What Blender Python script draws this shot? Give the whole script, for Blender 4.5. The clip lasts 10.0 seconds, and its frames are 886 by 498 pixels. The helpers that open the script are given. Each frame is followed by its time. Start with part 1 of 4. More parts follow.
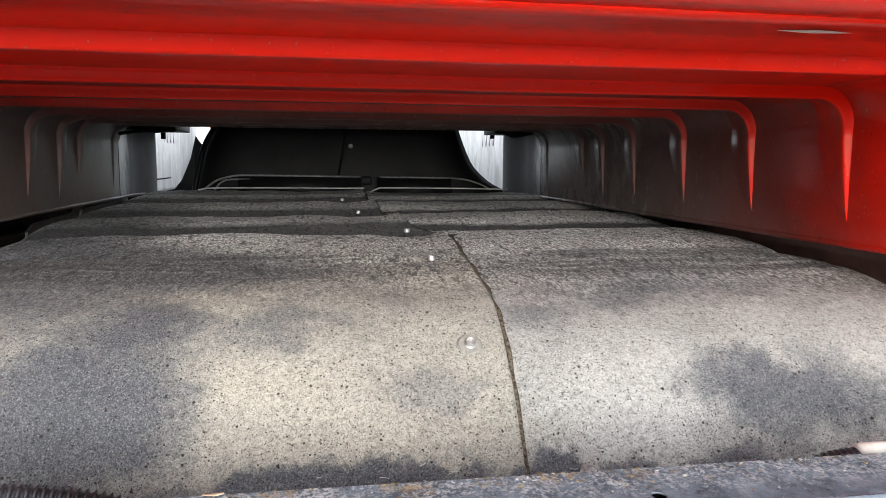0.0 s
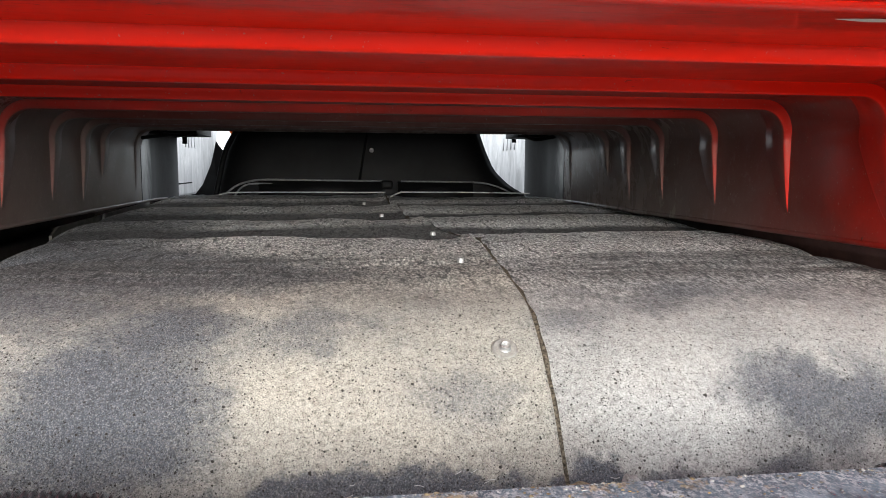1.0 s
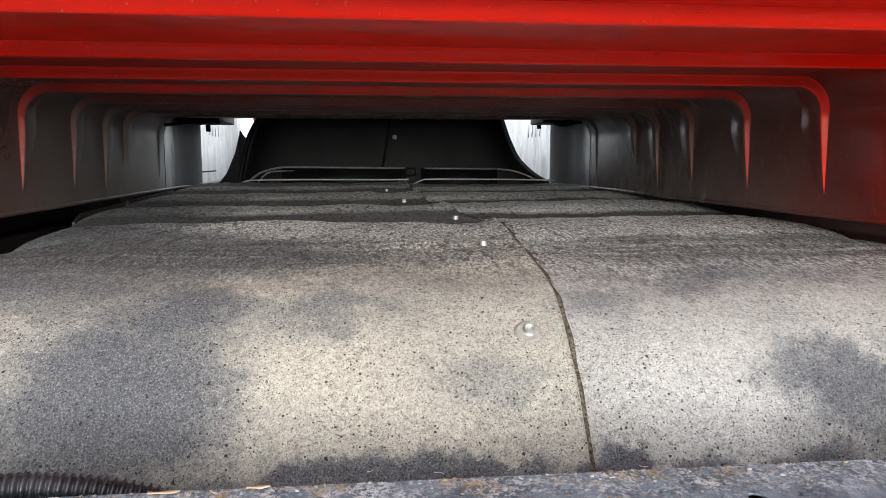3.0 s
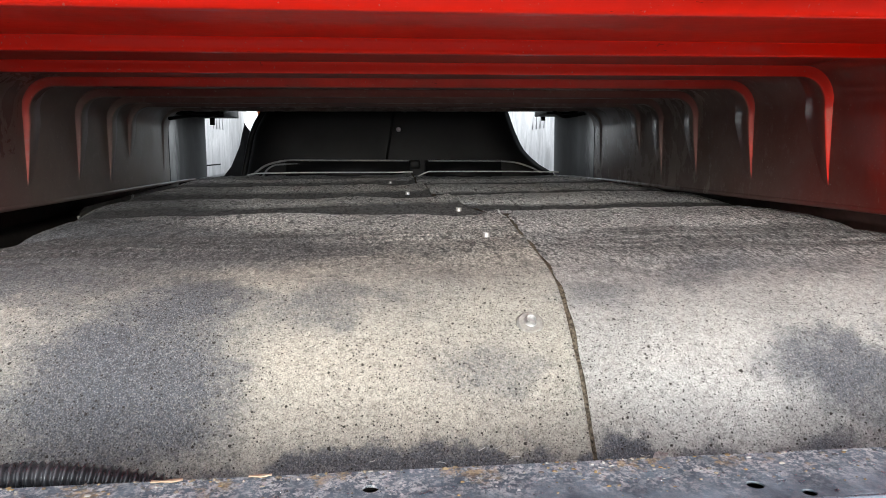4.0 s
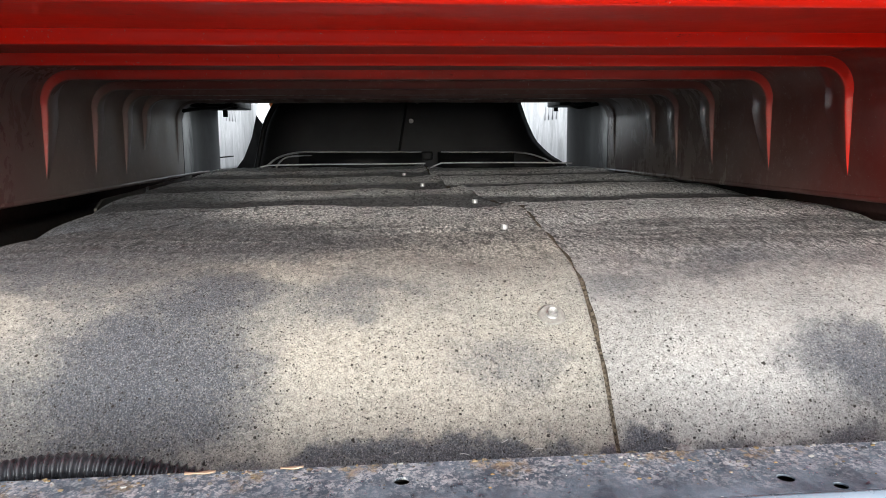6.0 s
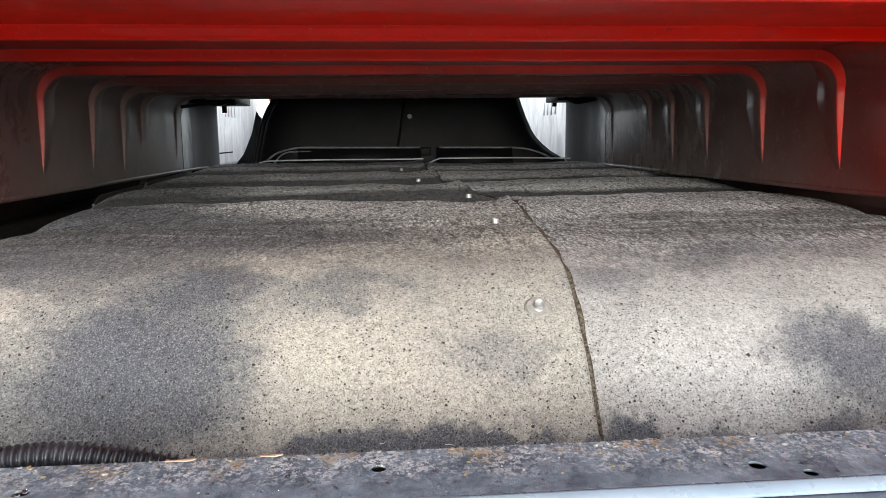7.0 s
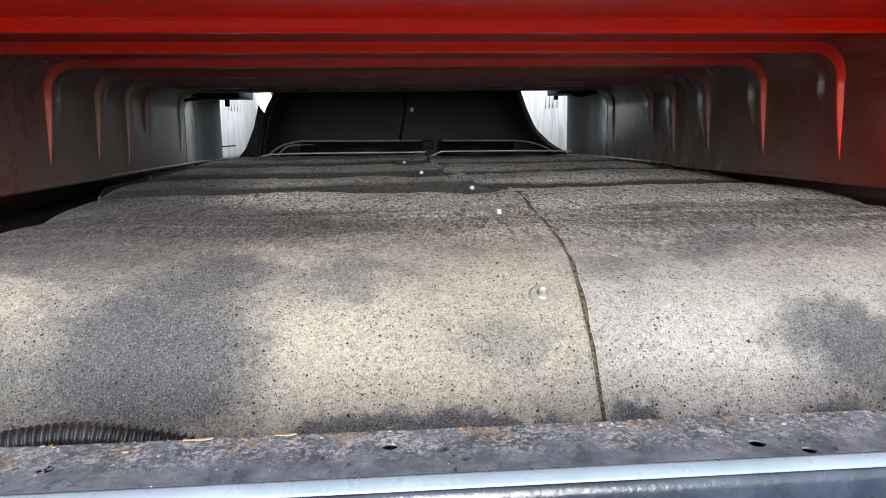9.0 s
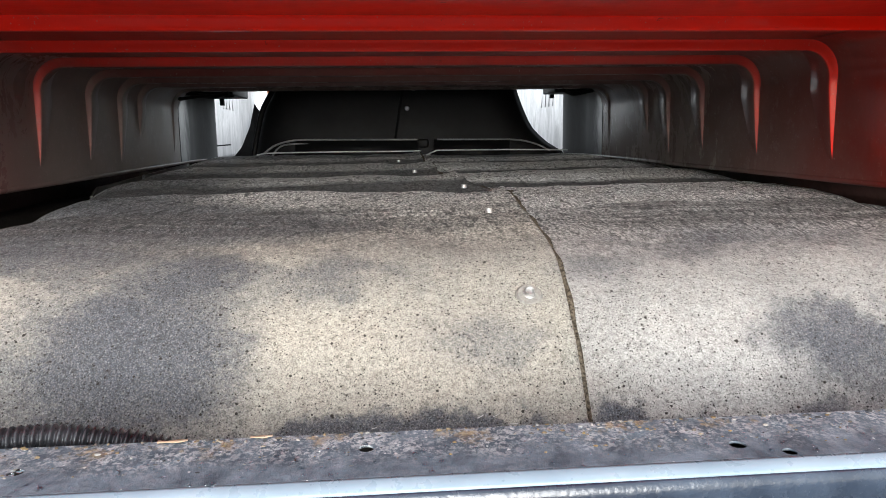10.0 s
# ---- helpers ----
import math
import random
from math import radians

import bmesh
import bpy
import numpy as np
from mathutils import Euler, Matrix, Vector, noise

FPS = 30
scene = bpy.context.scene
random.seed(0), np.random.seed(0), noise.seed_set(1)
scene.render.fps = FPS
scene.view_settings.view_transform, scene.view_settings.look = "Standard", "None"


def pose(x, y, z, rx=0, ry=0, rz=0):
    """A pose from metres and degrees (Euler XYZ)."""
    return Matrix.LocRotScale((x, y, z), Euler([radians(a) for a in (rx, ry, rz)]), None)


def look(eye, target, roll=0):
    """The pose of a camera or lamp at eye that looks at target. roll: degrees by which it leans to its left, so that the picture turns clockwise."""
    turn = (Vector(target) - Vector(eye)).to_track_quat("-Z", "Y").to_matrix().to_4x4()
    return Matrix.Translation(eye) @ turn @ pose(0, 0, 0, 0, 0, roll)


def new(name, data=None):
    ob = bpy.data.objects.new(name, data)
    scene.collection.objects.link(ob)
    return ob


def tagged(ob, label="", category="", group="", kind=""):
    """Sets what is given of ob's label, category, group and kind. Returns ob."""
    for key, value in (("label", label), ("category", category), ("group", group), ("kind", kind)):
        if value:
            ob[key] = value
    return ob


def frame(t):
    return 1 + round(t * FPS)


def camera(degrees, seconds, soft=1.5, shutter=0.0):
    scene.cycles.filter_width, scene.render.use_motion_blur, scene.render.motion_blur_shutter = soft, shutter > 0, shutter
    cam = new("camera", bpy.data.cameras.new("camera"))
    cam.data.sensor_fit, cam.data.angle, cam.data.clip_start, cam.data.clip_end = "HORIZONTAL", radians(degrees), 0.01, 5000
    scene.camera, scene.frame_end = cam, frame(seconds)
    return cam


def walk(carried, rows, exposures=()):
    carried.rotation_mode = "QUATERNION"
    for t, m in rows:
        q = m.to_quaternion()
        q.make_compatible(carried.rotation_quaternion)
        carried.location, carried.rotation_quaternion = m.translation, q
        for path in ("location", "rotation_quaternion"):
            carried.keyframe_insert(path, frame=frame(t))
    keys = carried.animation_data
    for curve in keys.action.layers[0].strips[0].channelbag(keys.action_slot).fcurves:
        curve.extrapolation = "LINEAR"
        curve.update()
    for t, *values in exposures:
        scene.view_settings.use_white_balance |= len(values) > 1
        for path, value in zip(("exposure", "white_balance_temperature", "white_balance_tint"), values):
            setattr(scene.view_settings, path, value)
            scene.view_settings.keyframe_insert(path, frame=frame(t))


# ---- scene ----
cam = camera(61.77, 10.0, soft=0.5)
PATH = [
    (0, (-0.0193, -0.0132, 1.4736), (0.2776, 1.9486, 1.2229), 1.03),
    (0.5, (-0.0308, 0.0105, 1.4612), (0.2528, 1.9752, 1.2173), 0.83),
    (1, (-0.0342, 0.0093, 1.4657), (0.2200, 1.9790, 1.2309), 0.89),
    (1.5, (-0.0249, 0.0074, 1.4635), (0.2034, 1.9802, 1.2271), 0.76),
    (2, (-0.0270, 0.0212, 1.4592), (0.1842, 1.9950, 1.2154), 0.72),
    (2.5, (-0.0283, 0.0343, 1.4536), (0.1689, 2.0087, 1.2030), 0.71),
    (4, (-0.0239, 0.0308, 1.4502), (0.1484, 2.0037, 1.1716), 0.32),
    (4.5, (-0.0275, 0.0326, 1.4497), (0.1374, 2.0052, 1.1638), 0.27),
    (5, (-0.0318, 0.0313, 1.4506), (0.1268, 2.0033, 1.1577), 0.19),
    (5.5, (-0.0390, 0.0328, 1.4518), (0.1141, 2.0046, 1.1540), 0.17),
    (7, (-0.0208, 0.0234, 1.4500), (0.1176, 1.9939, 1.1366), -0.00),
    (7.5, (-0.0170, 0.0205, 1.4479), (0.1197, 1.9904, 1.1304), -0.01),
    (8, (-0.0172, 0.0191, 1.4471), (0.1182, 1.9886, 1.1267), -0.01),
    (8.5, (-0.0203, 0.0179, 1.4478), (0.1146, 1.9866, 1.1225), -0.08),
    (9, (-0.0266, 0.0104, 1.4466), (0.1098, 1.9785, 1.1182), -0.08),
    (9.5, (-0.0235, 0.0141, 1.4473), (0.1126, 1.9820, 1.1173), -0.15),
    (10, (-0.0131, 0.0148, 1.4459), (0.1246, 1.9825, 1.1150), -0.13),
]
walk(cam, [(t, look(eye, target, roll)) for t, eye, target, roll in PATH], [(0, 1.72, 6080, 8), (4, 1.74, 6080, 8), (10, 1.77, 6080, 8)])

# ---- light ----
world = bpy.data.worlds.new("overcast_sky")
scene.world = world
world.use_nodes = True
wn, wl = world.node_tree.nodes, world.node_tree.links
sky = wn.new("ShaderNodeTexSky")
sky.sky_type = "NISHITA"
sky.sun_disc = False
SUN_EL, SUN_ROT = 11.5, 182
sky.sun_elevation, sky.sun_rotation = radians(SUN_EL), radians(SUN_ROT)
sky.dust_density, sky.ozone_density = 3.0, 1.5
bg = wn["Background"]
bg.inputs["Strength"].default_value = 0.15
# a veil of white cloud over the sky
veil = wn.new("ShaderNodeMix")
veil.data_type = "RGBA"
veil.inputs[0].default_value = 0.75
veil.inputs[7].default_value = (5.2, 5.2, 5.25, 1)
wl.new(sky.outputs[0], veil.inputs[6])
wl.new(veil.outputs[2], bg.inputs["Color"])
sun_data = bpy.data.lights.new("sun", "SUN")
sun_data.energy, sun_data.angle, sun_data.color = 2.1, radians(30), (1.0, 0.985, 0.96)
sun = new("sun", sun_data)
sun.matrix_world = look((0.4, -7.0, 1.4), (0, 0, 0))


# ---- materials ----
def material(name, rough=0.6, metal=0.0):
    m = bpy.data.materials.new(name)
    m.use_nodes = True
    n, l = m.node_tree.nodes, m.node_tree.links
    b = n["Principled BSDF"]
    b.inputs["Roughness"].default_value = rough
    b.inputs["Metallic"].default_value = metal
    return m, n, l, b


def coords(n, l, scale=(1, 1, 1)):
    g = n.new("ShaderNodeNewGeometry")
    mp = n.new("ShaderNodeMapping")
    mp.inputs["Scale"].default_value = scale
    l.new(g.outputs["Position"], mp.inputs["Vector"])
    return mp.outputs[0]


def noise_tex(n, l, vec, scale, detail=4.0, rough=0.55, distort=0.0):
    t = n.new("ShaderNodeTexNoise")
    t.inputs["Scale"].default_value = scale
    t.inputs["Detail"].default_value = detail
    t.inputs["Roughness"].default_value = rough
    t.inputs["Distortion"].default_value = distort
    l.new(vec, t.inputs["Vector"])
    return t.outputs["Fac"]


def ramp(n, l, fac, stops):
    r = n.new("ShaderNodeValToRGB")
    e = r.color_ramp.elements
    while len(e) < len(stops):
        e.new(0.5)
    for k, (p, c) in enumerate(stops):
        e[k].position = p
        e[k].color = (c, c, c, 1) if isinstance(c, (int, float)) else (*c, 1)
    l.new(fac, r.inputs[0])
    return r.outputs[0]


def mix(n, l, fac, a, b, mode="MIX"):
    m = n.new("ShaderNodeMix")
    m.data_type, m.blend_type = "RGBA", mode
    for k, v in ((0, fac), (6, a), (7, b)):
        if isinstance(v, (int, float)):
            m.inputs[k].default_value = v if k == 0 else (v, v, v, 1)
        elif isinstance(v, tuple):
            m.inputs[k].default_value = (*v, 1)
        else:
            l.new(v, m.inputs[k])
    return m.outputs[2]


def calc(n, l, op, a, b=None, c=None):
    m = n.new("ShaderNodeMath")
    m.operation = op
    for k, v in enumerate((a, b, c)):
        if v is None:
            continue
        if isinstance(v, (int, float)):
            m.inputs[k].default_value = v
        else:
            l.new(v, m.inputs[k])
    return m.outputs[0]


def bump(n, l, b, height, strength, dist):
    k = n.new("ShaderNodeBump")
    k.inputs["Strength"].default_value = strength
    k.inputs["Distance"].default_value = dist
    l.new(height, k.inputs["Height"])
    l.new(k.outputs[0], b.inputs["Normal"])
    return k


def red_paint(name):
    """Glossy red top coat, thinning to overspray on grey primer; shade is painted in too, deeper in and on faces turned
    from the opening.
    """
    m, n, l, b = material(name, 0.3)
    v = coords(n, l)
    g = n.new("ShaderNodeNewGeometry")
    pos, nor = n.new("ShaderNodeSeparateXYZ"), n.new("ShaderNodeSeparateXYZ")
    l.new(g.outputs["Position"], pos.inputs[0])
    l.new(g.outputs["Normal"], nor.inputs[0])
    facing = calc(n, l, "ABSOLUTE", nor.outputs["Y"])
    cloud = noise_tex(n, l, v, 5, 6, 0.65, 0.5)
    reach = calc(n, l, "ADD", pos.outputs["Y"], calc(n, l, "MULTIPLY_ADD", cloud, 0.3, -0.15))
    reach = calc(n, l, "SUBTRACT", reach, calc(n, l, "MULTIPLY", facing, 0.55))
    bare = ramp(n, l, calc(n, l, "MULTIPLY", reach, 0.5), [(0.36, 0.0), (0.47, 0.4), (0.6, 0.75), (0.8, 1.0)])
    # road dust: a thin film, wiped streaks along the sheet and loose specks
    film = ramp(n, l, noise_tex(n, l, v, 7, 8, 0.7, 0.6), [(0.38, 0.0), (0.72, 1.0)])
    smears = ramp(n, l, noise_tex(n, l, coords(n, l, (3, 26, 14)), 3, 7, 0.7, 0.4), [(0.46, 0.0), (0.78, 1.0)])
    runs = ramp(n, l, noise_tex(n, l, coords(n, l, (9, 9, 1.3)), 3, 8, 0.7, 0.4), [(0.44, 0.0), (0.74, 1.0)])
    dust = calc(n, l, "ADD", calc(n, l, "MULTIPLY", film, 0.02), calc(n, l, "MULTIPLY", smears, 0.03))
    dust = calc(n, l, "ADD", dust, calc(n, l, "MULTIPLY", calc(n, l, "ADD", runs, 0.3), calc(n, l, "MULTIPLY", bare, 0.09)))
    # dust settles thicker where no rain reaches
    dust = calc(n, l, "ADD", dust, calc(n, l, "MULTIPLY", ramp(n, l, calc(n, l, "MULTIPLY", pos.outputs["Y"], 0.5), [(0.45, 0.0), (0.68, 0.26)]), calc(n, l, "MULTIPLY_ADD", film, 0.5, 0.6)))
    # the left wall is mixed further towards the dust colour
    left_tone = ramp(n, l, calc(n, l, "MULTIPLY_ADD", pos.outputs["X"], -1.0, calc(n, l, "MULTIPLY_ADD", cloud, 0.10, -0.05)), [(0.50, 0.0), (0.60, 0.30)])
    dust = calc(n, l, "ADD", dust, calc(n, l, "MULTIPLY", left_tone, calc(n, l, "ADD", film, 0.5)))
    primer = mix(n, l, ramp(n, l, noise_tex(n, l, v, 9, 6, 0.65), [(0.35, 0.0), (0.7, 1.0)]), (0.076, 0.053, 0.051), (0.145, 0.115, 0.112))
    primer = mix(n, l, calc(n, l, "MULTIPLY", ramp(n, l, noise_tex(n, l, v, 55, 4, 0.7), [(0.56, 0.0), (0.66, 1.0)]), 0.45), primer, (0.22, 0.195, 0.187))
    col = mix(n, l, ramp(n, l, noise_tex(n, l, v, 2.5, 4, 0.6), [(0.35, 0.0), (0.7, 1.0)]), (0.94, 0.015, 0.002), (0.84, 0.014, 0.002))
    # dark red stage paints in the shade of the deep tunnel and flats
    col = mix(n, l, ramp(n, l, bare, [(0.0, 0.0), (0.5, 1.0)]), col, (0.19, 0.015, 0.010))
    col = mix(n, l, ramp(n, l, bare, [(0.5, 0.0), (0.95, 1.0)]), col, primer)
    col = mix(n, l, dust, col, (0.24, 0.20, 0.17))
    specks = ramp(n, l, noise_tex(n, l, v, 260, 2, 0.5), [(0.69, 0.0), (0.73, 1.0)])
    col = mix(n, l, calc(n, l, "MULTIPLY", specks, 0.35), col, (0.40, 0.34, 0.28))
    # rubbed and scratched along the front edge
    front = ramp(n, l, pos.outputs["Y"], [(0.46, 1.0), (0.62, 0.12)])
    rubs = ramp(n, l, noise_tex(n, l, coords(n, l, (1.0, 9, 9)), 14, 8, 0.75, 0.8), [(0.57, 0.0), (0.68, 1.0)])
    col = mix(n, l, calc(n, l, "MULTIPLY", calc(n, l, "MULTIPLY", rubs, front), 0.4), col, (0.40, 0.20, 0.14))
    grime = ramp(n, l, noise_tex(n, l, coords(n, l, (2, 7, 7)), 9, 7, 0.7, 0.5), [(0.50, 0.0), (0.68, 1.0)])
    col = mix(n, l, calc(n, l, "MULTIPLY", calc(n, l, "MULTIPLY", grime, front), 0.45), col, (0.10, 0.05, 0.03))
    chips = ramp(n, l, noise_tex(n, l, coords(n, l, (0.6, 1.6, 1.6)), 70, 5, 0.7, 0.8), [(0.67, 0.0), (0.70, 1.0)])
    col = mix(n, l, calc(n, l, "MULTIPLY", chips, 0.6), col, (0.03, 0.012, 0.01))
    l.new(col, b.inputs["Base Color"])
    rough = calc(n, l, "ADD", calc(n, l, "MULTIPLY", dust, 0.8), calc(n, l, "MULTIPLY_ADD", bare, 0.1, 0.32))
    l.new(rough, b.inputs["Roughness"])
    b.inputs["Specular IOR Level"].default_value = 0.05
    l.new(calc(n, l, "MULTIPLY_ADD", bare, 0.2, 0.4), b.inputs["Coat Weight"])
    b.inputs["Coat IOR"].default_value = 1.5
    l.new(calc(n, l, "ADD", calc(n, l, "MULTIPLY", bare, 0.12), calc(n, l, "MULTIPLY_ADD", dust, 0.5, 0.02)), b.inputs["Coat Roughness"])
    wave = calc(n, l, "ADD", noise_tex(n, l, v, 14, 3), calc(n, l, "MULTIPLY", noise_tex(n, l, v, 90, 3), 0.08))
    bump(n, l, b, wave, 0.16, 0.01)
    return m


def felt(name, grooves, clean, pale):
    """Fibrous insulation: a pale mat peppered with dark flecks, smoky grime, and soot with painted shade behind each
    fold.
    """
    m, n, l, b = material(name, 0.95)
    v = coords(n, l)
    g0, py = n.new("ShaderNodeNewGeometry"), n.new("ShaderNodeSeparateXYZ")
    l.new(g0.outputs["Position"], py.inputs[0])
    y = py.outputs["Y"]

    def drift(scale, detail, by):
        """Positions pushed about by a noise."""
        w = n.new("ShaderNodeTexNoise")
        w.inputs["Scale"].default_value, w.inputs["Detail"].default_value, w.inputs["Roughness"].default_value = scale, detail, 0.68
        l.new(v, w.inputs["Vector"])
        d = n.new("ShaderNodeVectorMath")
        d.operation = "SUBTRACT"
        l.new(w.outputs["Color"], d.inputs[0])
        d.inputs[1].default_value = (0.5, 0.5, 0.5)
        e = n.new("ShaderNodeVectorMath")
        e.operation = "MULTIPLY_ADD"
        l.new(d.outputs[0], e.inputs[0])
        e.inputs[1].default_value = (by, by, by)
        l.new(v, e.inputs[2])
        return e.outputs[0]

    moved = drift(16, 9, 0.12)

    def blob(c, r, soft):
        d = n.new("ShaderNodeVectorMath")
        d.operation = "SUBTRACT"
        l.new(moved, d.inputs[0])
        d.inputs[1].default_value = c
        e = n.new("ShaderNodeVectorMath")
        e.operation = "DIVIDE"
        l.new(d.outputs[0], e.inputs[0])
        e.inputs[1].default_value = r
        f = n.new("ShaderNodeVectorMath")
        f.operation = "LENGTH"
        l.new(e.outputs[0], f.inputs[0])
        g = n.new("ShaderNodeMapRange")
        g.interpolation_type = "SMOOTHSTEP"
        g.inputs[1].default_value, g.inputs[2].default_value = 1 + soft, 1 - soft
        l.new(f.outputs["Value"], g.inputs[0])
        return g.outputs[0]

    tone = noise_tex(n, l, v, 5, 6, 0.62, 0.4)
    col = mix(n, l, ramp(n, l, tone, [(0.36, 0.0), (0.64, 1.0)]), clean, pale)
    # greyer towards the back, painted lighter to make up for missing light
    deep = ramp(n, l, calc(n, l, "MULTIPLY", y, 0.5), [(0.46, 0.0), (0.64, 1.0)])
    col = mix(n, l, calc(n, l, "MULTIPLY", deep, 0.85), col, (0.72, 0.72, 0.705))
    soil = 0.0
    for c, r, soft, amount, paint in STAINS:
        f = calc(n, l, "MULTIPLY", blob(c, r, soft), amount)
        if paint is None:
            soil = calc(n, l, "ADD", soil, f)
        else:
            col = mix(n, l, f, col, paint)
    # soot drifts: broad smoky clouds
    cloud = ramp(n, l, noise_tex(n, l, moved, 9, 7, 0.68, 0.3), [(0.46, 0.0), (0.70, 0.75)])
    soil = calc(n, l, "ADD", soil, calc(n, l, "MULTIPLY", cloud, 0.35))
    ragged = calc(n, l, "MULTIPLY_ADD", noise_tex(n, l, coords(n, l, (1, 0.4, 1)), 26, 5, 0.7), 0.024, -0.012)
    yr = calc(n, l, "ADD", y, ragged)
    # the soot breaks up into grains at its rim
    fine = noise_tex(n, l, v, 420, 3, 0.7)
    grain = calc(n, l, "MULTIPLY_ADD", fine, 2.6, -1.3)
    soil = calc(n, l, "MULTIPLY", soil, calc(n, l, "ADD", grain, 1.0))
    soil = ramp(n, l, soil, [(0.06, 0.0), (0.5, 0.62), (1.0, 0.94)])
    col = mix(n, l, soil, col, mix(n, l, tone, (0.042, 0.048, 0.063), (0.068, 0.071, 0.079)))
    # matted brown streaks where the mat bends over
    bend = calc(n, l, "MULTIPLY_ADD", py.outputs["X"], 0.06, 0.972)
    away = ramp(n, l, calc(n, l, "ABSOLUTE", calc(n, l, "SUBTRACT", yr, bend)), [(0.068, 1.0), (0.105, 0.0)])
    streaks = ramp(n, l, noise_tex(n, l, coords(n, l, (0.12, 2.6, 0.4)), 30, 6, 0.7, 0.6), [(0.40, 0.5), (0.55, 1.0)])
    side = ramp(n, l, calc(n, l, "MULTIPLY_ADD", py.outputs["X"], 0.6, 0.5), [(0.40, 1.0), (0.54, 0.45), (0.62, 0.45), (0.7, 0.85)])
    col = mix(n, l, calc(n, l, "MULTIPLY", calc(n, l, "MULTIPLY", streaks, side), away), col, (0.050, 0.047, 0.046))
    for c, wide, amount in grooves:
        # soot plus painted fold shade, sharp along the crest, fading up the next cushion
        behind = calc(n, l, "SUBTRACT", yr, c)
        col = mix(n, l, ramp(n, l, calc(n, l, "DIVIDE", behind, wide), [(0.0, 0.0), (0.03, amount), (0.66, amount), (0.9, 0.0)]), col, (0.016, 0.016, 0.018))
    # fibre ends: pale ones show in the soot, fine shading everywhere
    ends = ramp(n, l, noise_tex(n, l, coords(n, l, (1, 0.5, 1)), 800, 2, 0.7, 0.2), [(0.50, 0.0), (0.64, 1.0)])
    col = mix(n, l, calc(n, l, "MULTIPLY", ends, calc(n, l, "MULTIPLY_ADD", soil, 0.38, 0.05)), col, (0.30, 0.30, 0.295))
    shade = ramp(n, l, noise_tex(n, l, v, 760, 3, 0.75), [(0.36, 0.62), (0.5, 1.02), (0.64, 1.34)])
    col = mix(n, l, 1.0, col, shade, "MULTIPLY")
    worms = ramp(n, l, noise_tex(n, l, v, 430, 2, 0.6, 0.5), [(0.575, 0.0), (0.60, 1.0)])
    col = mix(n, l, calc(n, l, "MULTIPLY", worms, 0.42), col, (0.04, 0.036, 0.032))
    pebbles = ramp(n, l, noise_tex(n, l, coords(n, l, (1, 0.35, 1)), 230, 3, 0.7), [(0.38, 0.3), (0.43, 1.0), (0.54, 1.3), (0.62, 1.7)])
    holes = ramp(n, l, noise_tex(n, l, coords(n, l, (1, 0.3, 1)), 120, 3, 0.6), [(0.385, 0.1), (0.43, 1.0), (0.6, 1.12)])
    pebbles = mix(n, l, 1.0, pebbles, holes, "MULTIPLY")
    grit = ramp(n, l, calc(n, l, "MULTIPLY", y, 0.5), [(0.37, 0.0), (0.46, 0.7)])
    col = mix(n, l, grit, col, mix(n, l, 1.0, col, pebbles, "MULTIPLY"))
    # coarse matted grain where the mat lies flat
    coarse = ramp(n, l, noise_tex(n, l, coords(n, l, (1, 0.5, 1)), 300, 3, 0.75), [(0.42, 0.25), (0.5, 0.95), (0.58, 1.7)])
    flat = ramp(n, l, calc(n, l, "MULTIPLY", y, 0.5), [(0.38, 0.0), (0.46, 0.85), (0.62, 0.75), (0.72, 0.4)])
    col = mix(n, l, flat, col, mix(n, l, 1.0, col, coarse, "MULTIPLY"))
    pits = ramp(n, l, noise_tex(n, l, v, 180, 4, 0.7), [(0.33, 0.72), (0.5, 1.0), (0.68, 1.16)])
    col = mix(n, l, 1.0, col, pits, "MULTIPLY")
    # dark flecks of three sizes, thicker in some patches
    dense = ramp(n, l, noise_tex(n, l, v, 8, 4, 0.6), [(0.34, 0.35), (0.6, 1.0)])
    height = calc(n, l, "MULTIPLY", fine, 0.6)
    for scale, size, share, back in ((540, 0.32, 0.42, 0.4), (330, 0.28, 0.42, 0.5), (200, 0.24, 0.24, 0.6), (74, 0.085, 0.24, 0.2)):
        vo = n.new("ShaderNodeTexVoronoi")
        vo.inputs["Scale"].default_value = scale
        l.new(v, vo.inputs["Vector"])
        pick = n.new("ShaderNodeSeparateColor")
        l.new(vo.outputs["Color"], pick.inputs[0])
        lim = calc(n, l, "MULTIPLY", calc(n, l, "ADD", dense, calc(n, l, "MULTIPLY", deep, back)), share)
        on = calc(n, l, "LESS_THAN", pick.outputs[0], lim)
        rad = calc(n, l, "MULTIPLY", on, calc(n, l, "MULTIPLY_ADD", pick.outputs[1], size, 0.05))
        wob = calc(n, l, "MULTIPLY_ADD", noise_tex(n, l, v, scale * 3.5, 1), 0.36, -0.18)
        dot = calc(n, l, "LESS_THAN", calc(n, l, "ADD", vo.outputs["Distance"], wob), rad)
        col = mix(n, l, calc(n, l, "MULTIPLY", dot, 0.95), col, (0.022, 0.019, 0.016))
        height = calc(n, l, "SUBTRACT", height, calc(n, l, "MULTIPLY", dot, 0.35))
    l.new(col, b.inputs["Base Color"])
    b.inputs["Specular IOR Level"].default_value = 0.12
    b.inputs["Sheen Weight"].default_value, b.inputs["Sheen Roughness"].default_value = 0.05, 0.6
    h = calc(n, l, "ADD", height, noise_tex(n, l, v, 70, 5, 0.65))
    bump(n, l, b, h, 0.55, 0.004)
    return m


